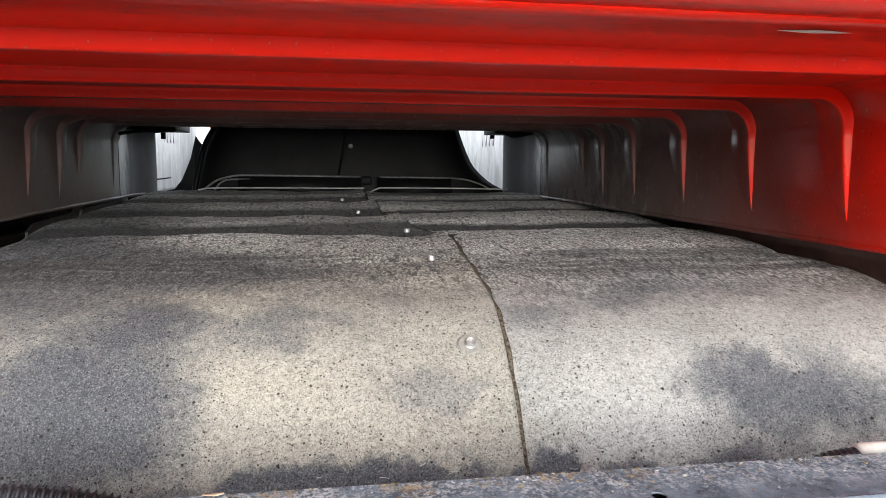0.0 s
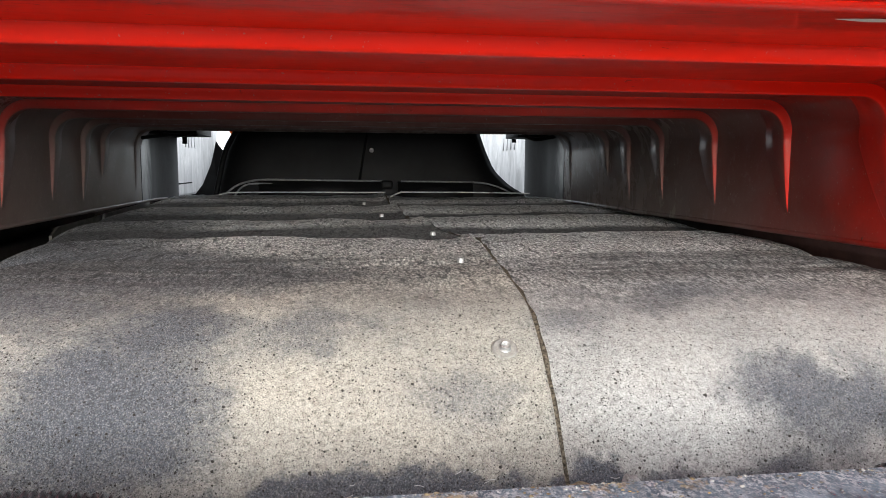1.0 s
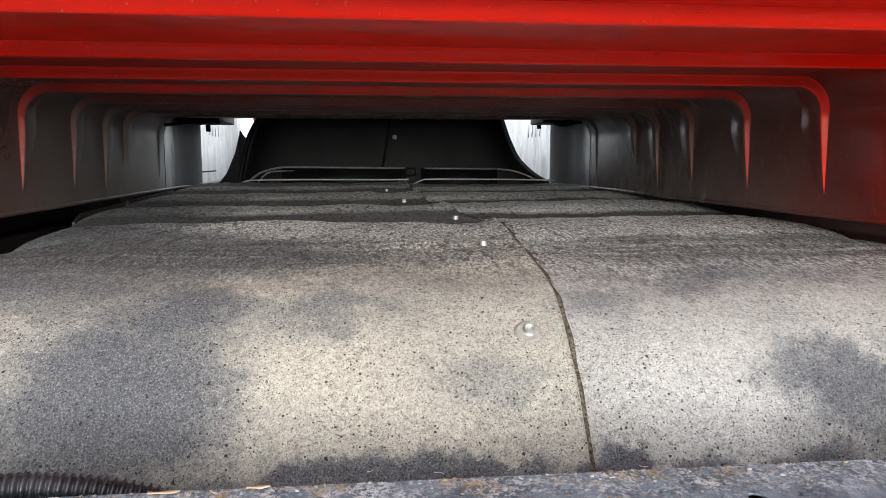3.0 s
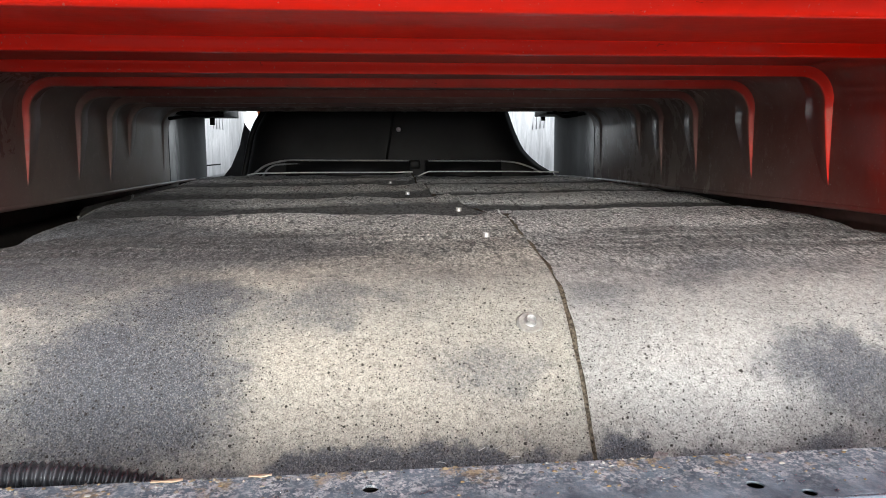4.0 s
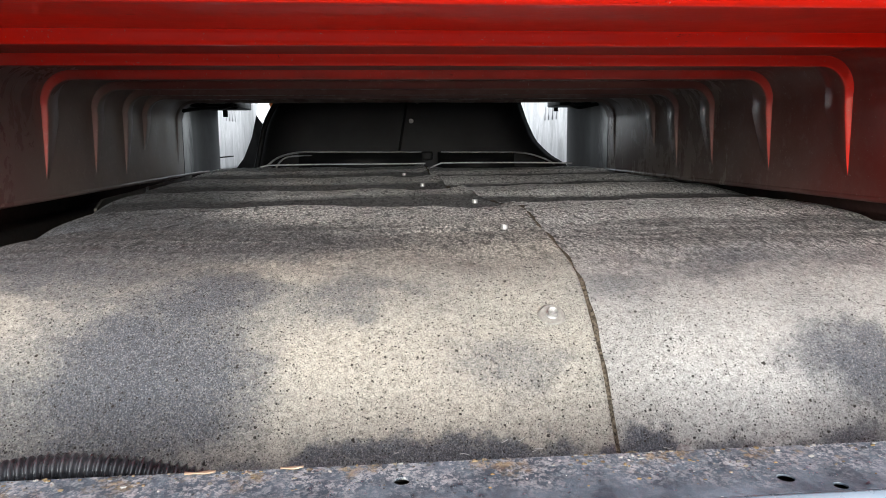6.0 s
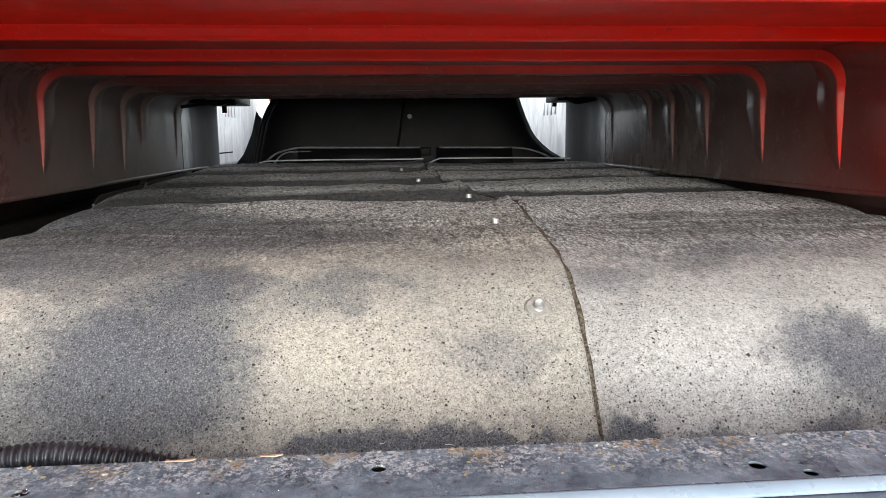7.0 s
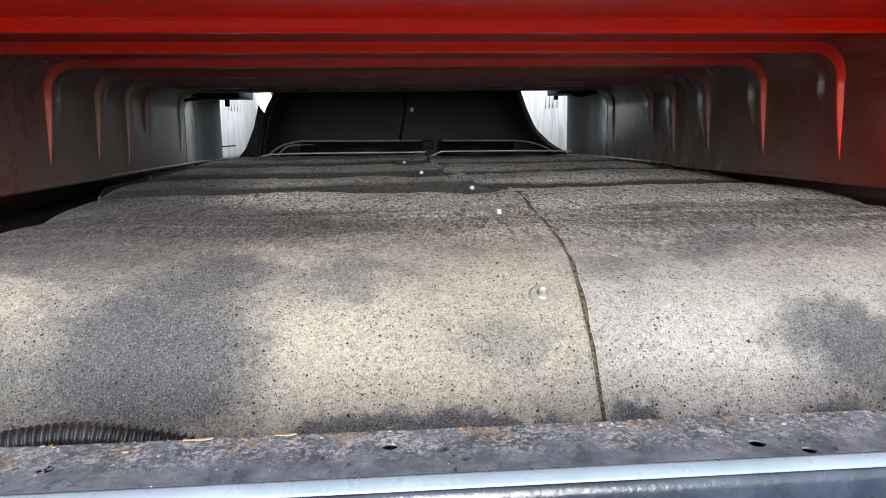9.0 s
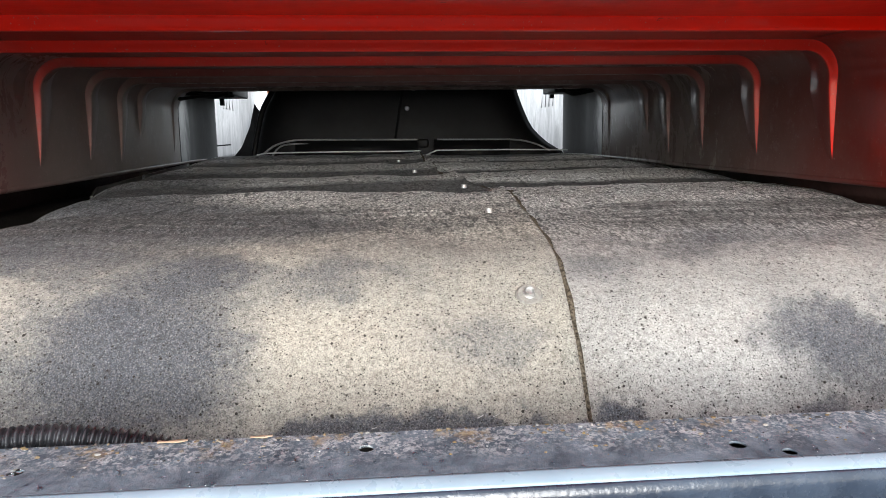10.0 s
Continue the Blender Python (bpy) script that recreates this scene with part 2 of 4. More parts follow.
def mottled(name, a, b2, rough, scale=25, metal=0.0, bump_by=0.2, spec=0.5):
    m, n, l, b = material(name, rough, metal)
    v = coords(n, l)
    f = noise_tex(n, l, v, scale, 6, 0.65, 0.3)
    l.new(mix(n, l, ramp(n, l, f, [(0.35, 0.0), (0.68, 1.0)]), a, b2), b.inputs["Base Color"])
    fine = noise_tex(n, l, v, scale * 9, 3, 0.6)
    l.new(calc(n, l, "MULTIPLY_ADD", fine, 0.3, rough - 0.15), b.inputs["Roughness"])
    b.inputs["Specular IOR Level"].default_value = spec
    bump(n, l, b, fine, bump_by, 0.002)
    return m


def crumb_dots(n, l, v):
    """Scattered pale grit, each crumb of its own size."""
    vo = n.new("ShaderNodeTexVoronoi")
    vo.inputs["Scale"].default_value = 170
    l.new(v, vo.inputs["Vector"])
    pick = n.new("ShaderNodeSeparateColor")
    l.new(vo.outputs["Color"], pick.inputs[0])
    size = calc(n, l, "MULTIPLY", calc(n, l, "GREATER_THAN", pick.outputs[0], 0.8), calc(n, l, "MULTIPLY_ADD", pick.outputs[1], 0.14, 0.03))
    return calc(n, l, "MULTIPLY", calc(n, l, "LESS_THAN", calc(n, l, "ADD", vo.outputs["Distance"], calc(n, l, "MULTIPLY_ADD", noise_tex(n, l, v, 500, 1), 0.2, -0.1)), size), 0.75)


def beam_paint():
    """Dark blue-grey painted steel; gritty road dirt and rust lie along its back, the front is wet."""
    m, n, l, b = material("beam_paint", 0.35, 0.0)
    v = coords(n, l, (1, 0.8, 1))
    g = n.new("ShaderNodeNewGeometry")
    px = n.new("ShaderNodeSeparateXYZ")
    l.new(g.outputs["Position"], px.inputs[0])
    # distance from the front edge of the skewed beam
    across = calc(n, l, "SUBTRACT", px.outputs["Y"], calc(n, l, "MULTIPLY", px.outputs["X"], 0.035))
    edge = calc(n, l, "ADD", across, calc(n, l, "MULTIPLY_ADD", noise_tex(n, l, v, 24, 6, 0.7, 0.4), 0.05, -0.025))
    dry = ramp(n, l, calc(n, l, "MULTIPLY_ADD", edge, 10.0, -3.7), [(0.28, 0.0), (0.52, 1.0)])
    back = ramp(n, l, calc(n, l, "MULTIPLY_ADD", edge, 12.0, -4.55), [(0.35, 0.0), (0.7, 1.0)])
    col = mix(n, l, ramp(n, l, noise_tex(n, l, v, 34, 6, 0.7, 0.3), [(0.38, 0.0), (0.66, 1.0)]), (0.042, 0.056, 0.072), (0.125, 0.155, 0.185))
    grit = ramp(n, l, noise_tex(n, l, v, 300, 5, 0.8), [(0.47, 0.0), (0.53, 0.6), (0.58, 1.0)])
    patch = ramp(n, l, noise_tex(n, l, v, 60, 5, 0.7), [(0.36, 0.2), (0.6, 0.9)])
    col = mix(n, l, calc(n, l, "MULTIPLY", calc(n, l, "MULTIPLY", grit, patch), calc(n, l, "MULTIPLY_ADD", dry, 0.78, 0.14)), col, (0.48, 0.48, 0.475))
    rust = calc(n, l, "MULTIPLY", ramp(n, l, noise_tex(n, l, v, 48, 5, 0.75), [(0.55, 0.0), (0.63, 0.6)]), back)
    col = mix(n, l, rust, col, mix(n, l, ramp(n, l, noise_tex(n, l, v, 190, 3, 0.7), [(0.4, 0.0), (0.6, 1.0)]), (0.13, 0.085, 0.045), (0.38, 0.27, 0.12)))
    col = mix(n, l, crumb_dots(n, l, v), col, (0.5, 0.5, 0.49))
    l.new(col, b.inputs["Base Color"])
    l.new(calc(n, l, "MULTIPLY_ADD", dry, 0.35, 0.5), b.inputs["Roughness"])
    b.inputs["Specular IOR Level"].default_value = 0.35
    bump(n, l, b, calc(n, l, "ADD", noise_tex(n, l, v, 130, 5, 0.75), calc(n, l, "MULTIPLY", calc(n, l, "MULTIPLY", grit, dry), 0.4)), 0.5, 0.0025)
    return m


# centre, radii, softness, amount, colour (none: soot)
STAINS = [
    ((-0.05, 0.66, 1.235), (0.14, 0.06, 0.05), 0.9, 0.45, (0.36, 0.325, 0.27)),
    ((0.06, 0.64, 1.20), (0.13, 0.04, 0.035), 0.9, 0.4, (0.36, 0.325, 0.27)),
    ((-0.36, 0.715, 1.28), (0.06, 0.05, 0.05), 0.7, 0.6, (0.37, 0.35, 0.30)),
    ((-0.135, 0.815, 1.312), (0.055, 0.03, 0.02), 0.5, 0.7, (0.38, 0.36, 0.30)),
    ((0.30, 0.66, 1.235), (0.08, 0.07, 0.05), 0.7, 0.55, (0.41, 0.405, 0.38)),
    ((-0.204, 0.757, 1.301), (0.050, 0.032, 0.024), 0.6, 0.95, None),
    ((-0.228, 0.705, 1.27), (0.070, 0.050, 0.038), 0.55, 0.65, None),
    ((-0.238, 0.664, 1.236), (0.085, 0.05, 0.045), 0.6, 0.72, None),
    ((-0.31, 0.705, 1.27), (0.07, 0.03, 0.025), 0.7, 0.47, None),
    ((-0.33, 0.650, 1.22), (0.11, 0.06, 0.05), 0.7, 0.46, None),
    ((-0.27, 0.625, 1.185), (0.06, 0.03, 0.025), 0.6, 0.38, None),
    ((-0.38, 0.785, 1.312), (0.12, 0.035, 0.025), 0.6, 0.53, None),
    ((-0.31, 0.745, 1.296), (0.05, 0.018, 0.014), 0.7, 0.38, None),
    ((-0.07, 0.762, 1.303), (0.062, 0.028, 0.02), 0.7, 0.42, None),
    ((-0.10, 0.735, 1.29), (0.05, 0.02, 0.02), 0.7, 0.3, None),
    ((0.076, 0.676, 1.249), (0.055, 0.026, 0.022), 0.7, 0.36, None),
    ((-0.01, 0.616, 1.178), (0.15, 0.030, 0.020), 0.5, 1.05, None),
    ((0.19, 0.622, 1.186), (0.035, 0.03, 0.016), 0.45, 1.1, None),
    ((0.30, 0.612, 1.175), (0.12, 0.03, 0.022), 0.5, 0.9, None),
    ((0.39, 0.683, 1.252), (0.062, 0.035, 0.030), 0.5, 0.62, None),
    ((0.45, 0.66, 1.23), (0.07, 0.045, 0.04), 0.55, 0.66, None),
    ((0.52, 0.67, 1.24), (0.06, 0.05, 0.04), 0.6, 0.5, None),
    ((0.205, 0.762, 1.302), (0.05, 0.030, 0.022), 0.7, 0.46, None),
    ((0.30, 0.83, 1.316), (0.10, 0.05, 0.02), 0.7, 0.42, None),
    ((0.47, 0.87, 1.32), (0.16, 0.05, 0.02), 0.7, 0.36, None),
    ((-0.43, 0.95, 1.325), (0.30, 0.15, 0.06), 0.5, 1.0, None),
    ((-0.48, 1.10, 1.33), (0.22, 0.14, 0.07), 0.6, 0.45, None),
    ((-0.20, 0.95, 1.325), (0.2, 0.06, 0.05), 0.6, 0.3, None),
    ((-0.52, 1.40, 1.335), (0.2, 0.5, 0.1), 0.5, 0.7, None),
]
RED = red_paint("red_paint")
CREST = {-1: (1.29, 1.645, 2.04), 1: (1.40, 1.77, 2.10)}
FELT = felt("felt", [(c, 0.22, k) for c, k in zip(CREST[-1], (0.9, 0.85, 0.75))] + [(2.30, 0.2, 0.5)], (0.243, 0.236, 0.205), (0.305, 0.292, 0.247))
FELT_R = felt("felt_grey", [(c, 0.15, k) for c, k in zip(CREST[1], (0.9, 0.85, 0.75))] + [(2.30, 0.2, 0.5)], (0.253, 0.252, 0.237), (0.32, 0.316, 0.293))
BEAM = beam_paint()
BLACK = mottled("black_plastic", (0.0025, 0.0025, 0.0028), (0.007, 0.007, 0.0068), 0.55, 5, 0, 0.1, 0.13)
RUBBER = mottled("black_rubber", (0.012, 0.012, 0.014), (0.04, 0.04, 0.044), 0.3, 40)
GRIME_SHADE = mottled("seam_grime_shade", (0.018, 0.015, 0.011), (0.20, 0.17, 0.125), 0.95, 330, 0, 0.6, 0.1)
TRIM = mottled("dusty_rubber", (0.10, 0.10, 0.102), (0.20, 0.20, 0.20), 0.5, 60)
GREYRUBBER = mottled("grey_rubber", (0.33, 0.33, 0.325), (0.48, 0.48, 0.47), 0.35, 60)
DARKSTEEL = mottled("dark_chassis", (0.015, 0.013, 0.012), (0.045, 0.035, 0.03), 0.7, 12)
ZINC = mottled("zinc_steel", (0.24, 0.238, 0.225), (0.46, 0.455, 0.44), 0.35, 220, 0.4)
DULLRED = mottled("dull_red_primer", (0.055, 0.026, 0.022), (0.10, 0.05, 0.044), 0.7, 12)
GALV = mottled("galvanised", (0.09, 0.085, 0.07), (0.19, 0.18, 0.155), 0.5, 40, 0.5)
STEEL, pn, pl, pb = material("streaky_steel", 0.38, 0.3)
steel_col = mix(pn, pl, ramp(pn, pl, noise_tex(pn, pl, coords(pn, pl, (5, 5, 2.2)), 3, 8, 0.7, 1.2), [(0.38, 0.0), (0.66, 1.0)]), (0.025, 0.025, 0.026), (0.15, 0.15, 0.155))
# dark reflection and shade at the bend, painted as a ragged band
bend_at = pn.new("ShaderNodeSeparateXYZ")
pl.new(coords(pn, pl), bend_at.inputs[0])
bend_shade = calc(pn, pl, "ADD", bend_at.outputs["Y"], calc(pn, pl, "MULTIPLY_ADD", noise_tex(pn, pl, coords(pn, pl, (1, 1, 0.6)), 12, 6, 0.7, 0.6), 0.16, -0.08))
bend_shade = ramp(pn, pl, calc(pn, pl, "SUBTRACT", bend_shade, 2.0), [(0.27, 0.0), (0.33, 0.9), (0.56, 0.9), (0.68, 0.5)])
pl.new(mix(pn, pl, bend_shade, steel_col, (0.016, 0.016, 0.016)), pb.inputs["Base Color"])
pl.new(calc(pn, pl, "MULTIPLY_ADD", bend_shade, 0.35, 0.36), pb.inputs["Roughness"])
# paler than STEEL: daylight past the roof's end is painted into the base
PALE, pn, pl, pb = material("pale_streaky_metal", 0.28, 0.6)
pl.new(mix(pn, pl, ramp(pn, pl, noise_tex(pn, pl, coords(pn, pl, (6, 6, 2)), 3, 8, 0.7, 0.8), [(0.38, 0.0), (0.66, 1.0)]), (0.36, 0.355, 0.36), (0.70, 0.69, 0.70)), pb.inputs["Base Color"])
SOOT = mottled("matte_black", (0.003, 0.003, 0.003), (0.007, 0.007, 0.007), 0.85, 8, 0, 0.2, 0.1)
GLINT = mottled("painted_glint", (0.80, 0.70, 0.60), (0.88, 0.82, 0.75), 0.6, 60)
DUSTY = mottled("dusty_zinc", (0.16, 0.154, 0.135), (0.30, 0.29, 0.265), 0.5, 200, 0.1)
SLEEVE = mottled("beige_sleeve", (0.50, 0.46, 0.40), (0.66, 0.62, 0.55), 0.7, 60)
EDGE_SHEEN = mottled("edge_sheen_paint", (0.155, 0.205, 0.245), (0.21, 0.265, 0.31), 0.3, 12, 0, 0.03)
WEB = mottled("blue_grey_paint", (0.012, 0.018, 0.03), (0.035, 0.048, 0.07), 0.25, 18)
FOAM = mottled("yellow_foam", (0.10, 0.075, 0.04), (0.46, 0.40, 0.26), 0.95, 260, 0, 0.9)
WHITECAP = mottled("white_grit", (0.16, 0.16, 0.15), (0.62, 0.61, 0.58), 0.8, 240, 0, 0.9)
LINT = mottled("lint", (0.34, 0.33, 0.31), (0.52, 0.51, 0.48), 0.9, 90)
LEAF = mottled("dry_leaf", (0.28, 0.19, 0.12), (0.42, 0.32, 0.23), 0.8, 90)
ASPHALT = mottled("asphalt", (0.06, 0.06, 0.06), (0.10, 0.10, 0.098), 0.9, 3)
CRUMBS, cn, cl, cb = material("dirt_crumbs", 0.9)
cl.new(ramp(cn, cl, cn.new("ShaderNodeNewGeometry").outputs["Random Per Island"], [(0.0, (0.02, 0.022, 0.026)), (0.4, (0.07, 0.068, 0.065)), (0.7, (0.14, 0.095, 0.04)), (0.85, (0.17, 0.16, 0.14)), (1.0, (0.26, 0.255, 0.24))]), cb.inputs["Base Color"])
WATER, an, al, ab = material("water", 0.03)
ab.inputs["Base Color"].default_value = (0.9, 0.95, 1.0, 1)
ab.inputs["Transmission Weight"].default_value, ab.inputs["IOR"].default_value = 1.0, 1.33
AMBER, an, al, ab = material("amber_lens", 0.2)
ab.inputs["Base Color"].default_value = (0.85, 0.25, 0.04, 1)
ab.inputs["Transmission Weight"].default_value = 0.3


# ---- mesh helpers ----
def part(name, bm, mat, parent=None, label="", smooth=True):
    me = bpy.data.meshes.new(name)
    bmesh.ops.recalc_face_normals(bm, faces=bm.faces)
    bm.to_mesh(me)
    bm.free()
    me.materials.append(mat)
    if smooth:
        me.shade_smooth()
    ob = new(name, me)
    if parent:
        ob.parent = parent
    if label:
        ob["label"] = label
    return ob


def crease(ob, deg=35):
    """Sharp edges past an angle."""
    bm = bmesh.new()
    bm.from_mesh(ob.data)
    for e in bm.edges:
        if len(e.link_faces) == 2 and e.calc_face_angle(0) > radians(deg):
            e.smooth = False
    bm.to_mesh(ob.data)
    bm.free()
    return ob


def sheet(rows, thick):
    """A closed sheet from a grid of points: rows of equal length, given thickness along its normals."""
    g = np.array(rows, float)
    du = np.gradient(g, axis=0)
    dv = np.gradient(g, axis=1)
    nrm = np.cross(du, dv)
    nrm /= np.maximum(np.linalg.norm(nrm, axis=2, keepdims=True), 1e-9)
    back = g + nrm * thick
    bm = bmesh.new()
    h, w = g.shape[:2]
    va = [[bm.verts.new(p) for p in r] for r in g]
    vb = [[bm.verts.new(p) for p in r] for r in back]
    for i in range(h - 1):
        for j in range(w - 1):
            bm.faces.new((va[i][j], va[i][j + 1], va[i + 1][j + 1], va[i + 1][j]))
            bm.faces.new((vb[i][j], vb[i + 1][j], vb[i + 1][j + 1], vb[i][j + 1]))
    for i in range(h - 1):
        for j in (0, w - 1):
            bm.faces.new((va[i][j], va[i + 1][j], vb[i + 1][j], vb[i][j]))
    for j in range(w - 1):
        for i in (0, h - 1):
            bm.faces.new((va[i][j], vb[i][j], vb[i][j + 1], va[i][j + 1]))
    return bm


def prism(section, x0, x1, axis=0, slices=1):
    """A section (2D outline) extruded along an axis (0: x with the outline in y, z; 1: y with x, z; 2: z with x, y)."""
    bm = bmesh.new()
    rings = []
    for k in range(slices + 1):
        a = x0 + (x1 - x0) * k / slices
        ring = []
        for u, w in section:
            p = [u, w]
            p.insert(axis, a)
            ring.append(bm.verts.new(p))
        rings.append(ring)
    c = len(section)
    for r0, r1 in zip(rings, rings[1:]):
        for i in range(c):
            bm.faces.new((r0[i], r0[(i + 1) % c], r1[(i + 1) % c], r1[i]))
    bm.faces.new(rings[0])
    bm.faces.new(rings[-1][::-1])
    return bm


def round_rect(a0, b0, a1, b1, r, n=6):
    out = []
    for cx, cy, s in ((a1 - r, b1 - r, 0), (a0 + r, b1 - r, 90), (a0 + r, b0 + r, 180), (a1 - r, b0 + r, 270)):
        for k in range(n + 1):
            t = radians(s + 90 * k / n)
            out.append((cx + r * math.cos(t), cy + r * math.sin(t)))
    return out


def box(p0, p1, r=0.004):
    bm = bmesh.new()
    bmesh.ops.create_cube(bm, size=1)
    for v in bm.verts:
        v.co = Vector([(a + b) / 2 + c * (b - a) for a, b, c in zip(p0, p1, v.co)])
    bmesh.ops.bevel(bm, geom=bm.edges[:], offset=r, segments=2, affect="EDGES", profile=0.5)
    return bm


def tube(points, radius, sides=12, caps=True):
    """A tube along points; radius a number or a function of the place along it (0 to 1)."""
    pts = [Vector(p) for p in points]
    bm = bmesh.new()
    rings = []
    up = Vector((0.13, 0.2, 0.97))
    for i, p in enumerate(pts):
        d = (pts[min(i + 1, len(pts) - 1)] - pts[max(i - 1, 0)]).normalized()
        a = d.cross(up).normalized()
        b = a.cross(d)
        r = radius(i / (len(pts) - 1)) if callable(radius) else radius
        rings.append([bm.verts.new(p + r * (math.cos(t) * a + math.sin(t) * b)) for t in np.linspace(0, 2 * math.pi, sides, endpoint=False)])
    for r0, r1 in zip(rings, rings[1:]):
        for i in range(sides):
            bm.faces.new((r0[i], r0[(i + 1) % sides], r1[(i + 1) % sides], r1[i]))
    if caps:
        bm.faces.new(rings[0])
        bm.faces.new(rings[-1][::-1])
    return bm


def smooth_line(points, n):
    """A Catmull-Rom line through points, n steps a stretch."""
    P = [np.array(p, float) for p in points]
    P = [2 * P[0] - P[1]] + P + [2 * P[-1] - P[-2]]
    out = []
    for a, b, c, d in zip(P, P[1:], P[2:], P[3:]):
        for t in np.arange(n) / n:
            out.append(0.5 * (2 * b + (c - a) * t + (2 * a - 5 * b + 4 * c - d) * t * t + (3 * b - a - 3 * c + d) * t ** 3))
    out.append(P[-2])
    return out


def smooth01(a, b, x):
    t = np.clip((x - a) / (b - a), 0, 1)
    return t * t * (3 - 2 * t)


def thing(name, label, category, at=(0, 0, 0), **k):
    ob = new(name)
    ob.location = at
    ob.empty_display_size = 0.05
    return tagged(ob, label, category, **k)


# ---- setting: ground, out of view; its dark tone limits bounced light ----
bm = bmesh.new()
bmesh.ops.create_grid(bm, x_segments=8, y_segments=8, size=600)
ground = tagged(part("ground", bm, ASPHALT), "dark grey asphalt yard under the truck", "ground", kind="structure")

# ---- the cab with the engine tunnel in its floor ----
ROOF, HALF, FOOT = 1.563, 0.623, 1.355
Y0, YR, RAD = 0.455, 2.62, 0.055
ROOF_END = 2.33
cab = thing("truck_cab", "glossy red truck cab with ribbed engine tunnel underneath", "truck cab", (0, 0, 0))
# the cab sits slightly askew over the chassis
ASKEW = Matrix.Translation((0, 1, 1.46)) @ Matrix.Rotation(0.0244, 4, "Z") @ Matrix.Rotation(-0.0096, 4, "Y") @ Matrix.Rotation(-0.0104, 4, "X") @ Matrix.Translation((0.0351, -1, -1.46))
cab.matrix_world = ASKEW


def tunnel_half(y):
    """Half width of the tunnel along y: it narrows past its last rib."""
    return HALF - 0.035 * smooth01(2.40, 2.56, y)


# roof sheet: its front edge rolls up into the cab's outer panel
LIP = 0.075
front = [(Y0 - LIP, 3.0), (Y0 - LIP, 2.2), (Y0 - LIP, 1.76)]
front += [(Y0 - LIP * math.sin(a), ROOF + LIP * (1 - math.cos(a))) for a in np.linspace(math.pi / 2, 0.10, 14)]
part("outer_panel", sheet([[(x, y, z + 0.0012 * math.sin(5 * x + 3 * y)) for x in np.linspace(-1.22, 1.22, 70)] for y, z in front + [(Y0, ROOF)]], -0.004), RED, cab, "glossy red outer cab panel with rolled lower edge")
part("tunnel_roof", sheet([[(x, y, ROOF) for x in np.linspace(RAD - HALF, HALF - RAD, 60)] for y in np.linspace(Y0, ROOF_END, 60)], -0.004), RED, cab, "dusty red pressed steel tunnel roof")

# walls with a fillet to the roof and a slanted, rounded far end
FAR = {-1: ([1.355, 1.387, 1.471, 1.563, 1.626], [2.90, 3.07, 3.30, 3.44, 3.53]), 1: ([1.355, 1.376, 1.397, 1.491, 1.543, 1.611], [2.50, 2.69, 3.02, 3.20, 3.32, 3.44])}
SPLIT, BREAK = 2.24, 2.57
for side in (-1, 1):
    rows = []
    for k in range(0, 121):
        v = k / 120
        col = []
        for j in range(0, 33):
            w = j / 32
            s_fillet = RAD * math.pi / 2
            s = w * (s_fillet + (ROOF - RAD - FOOT))
            zw = ROOF - RAD - max(0.0, s - s_fillet) if s >= s_fillet else ROOF - RAD + RAD * math.cos(s / RAD)
            y = Y0 + 0.004 + (min(float(np.interp(zw, *FAR[side])), SPLIT) - Y0) * v
            h = tunnel_half(y)
            r = RAD - 0.05 * float(smooth01(2.56, 2.66, y))
            if s < s_fillet:
                a = s / RAD
                col.append((side * (h - r + r * math.sin(a)), y, ROOF - r + r * math.cos(a)))
            else:
                col.append((side * h, y, ROOF - r - (s - s_fillet) * (ROOF - r - FOOT) / (ROOF - RAD - FOOT)))
        rows.append(col)
    part("tunnel_wall", sheet(rows, 0.004 * -side), RED, cab, "dusty red pressed steel tunnel wall, painted darker and bare grey deep inside")
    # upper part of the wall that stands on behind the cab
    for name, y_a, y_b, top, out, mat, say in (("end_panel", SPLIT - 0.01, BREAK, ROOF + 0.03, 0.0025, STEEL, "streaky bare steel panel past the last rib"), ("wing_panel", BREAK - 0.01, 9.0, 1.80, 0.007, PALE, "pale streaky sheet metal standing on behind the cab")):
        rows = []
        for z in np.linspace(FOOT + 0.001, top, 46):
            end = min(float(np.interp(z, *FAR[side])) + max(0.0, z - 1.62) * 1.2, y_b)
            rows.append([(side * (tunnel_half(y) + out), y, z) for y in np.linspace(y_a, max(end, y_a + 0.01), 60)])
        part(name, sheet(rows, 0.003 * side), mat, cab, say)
    # the hem along the wall's foot
    part("hem", tube([(side * (tunnel_half(y) + 0.003), y, FOOT + 0.002) for y in np.linspace(Y0 + 0.01, 2.48, 60)], 0.005, 8), RED, cab)
    # floor pan outward of the tunnel
    part("floor_pan", box((min(side * 0.63, side * 1.22), Y0, FOOT + 0.012), (max(side * 0.63, side * 1.22), YR, FOOT + 0.05)), RED, cab, "dark dusty red cab floor pan")
    part("side_panel", box((side * 1.22 - 0.01, Y0 - LIP, 1.2), (side * 1.22 + 0.01, YR, 3.0)), RED, cab)
# unseen upper shell of the cab, added to shut out the sky above
part("cab_roof", box((-1.22, Y0 - LIP, 2.99), (1.22, YR, 3.03)), RED, cab)
# added out of sight to keep sky light off the shield
part("light_stop", box((-0.64, ROOF_END + 0.001, 1.605), (0.64, 2.62, 1.622)), BLACK, cab, "added unseen plate keeping sky light off the shield")
part("cab_rear", box((-1.22, ROOF_END, ROOF + 0.006), (1.22, ROOF_END + 0.02, 3.0)), RED, cab)


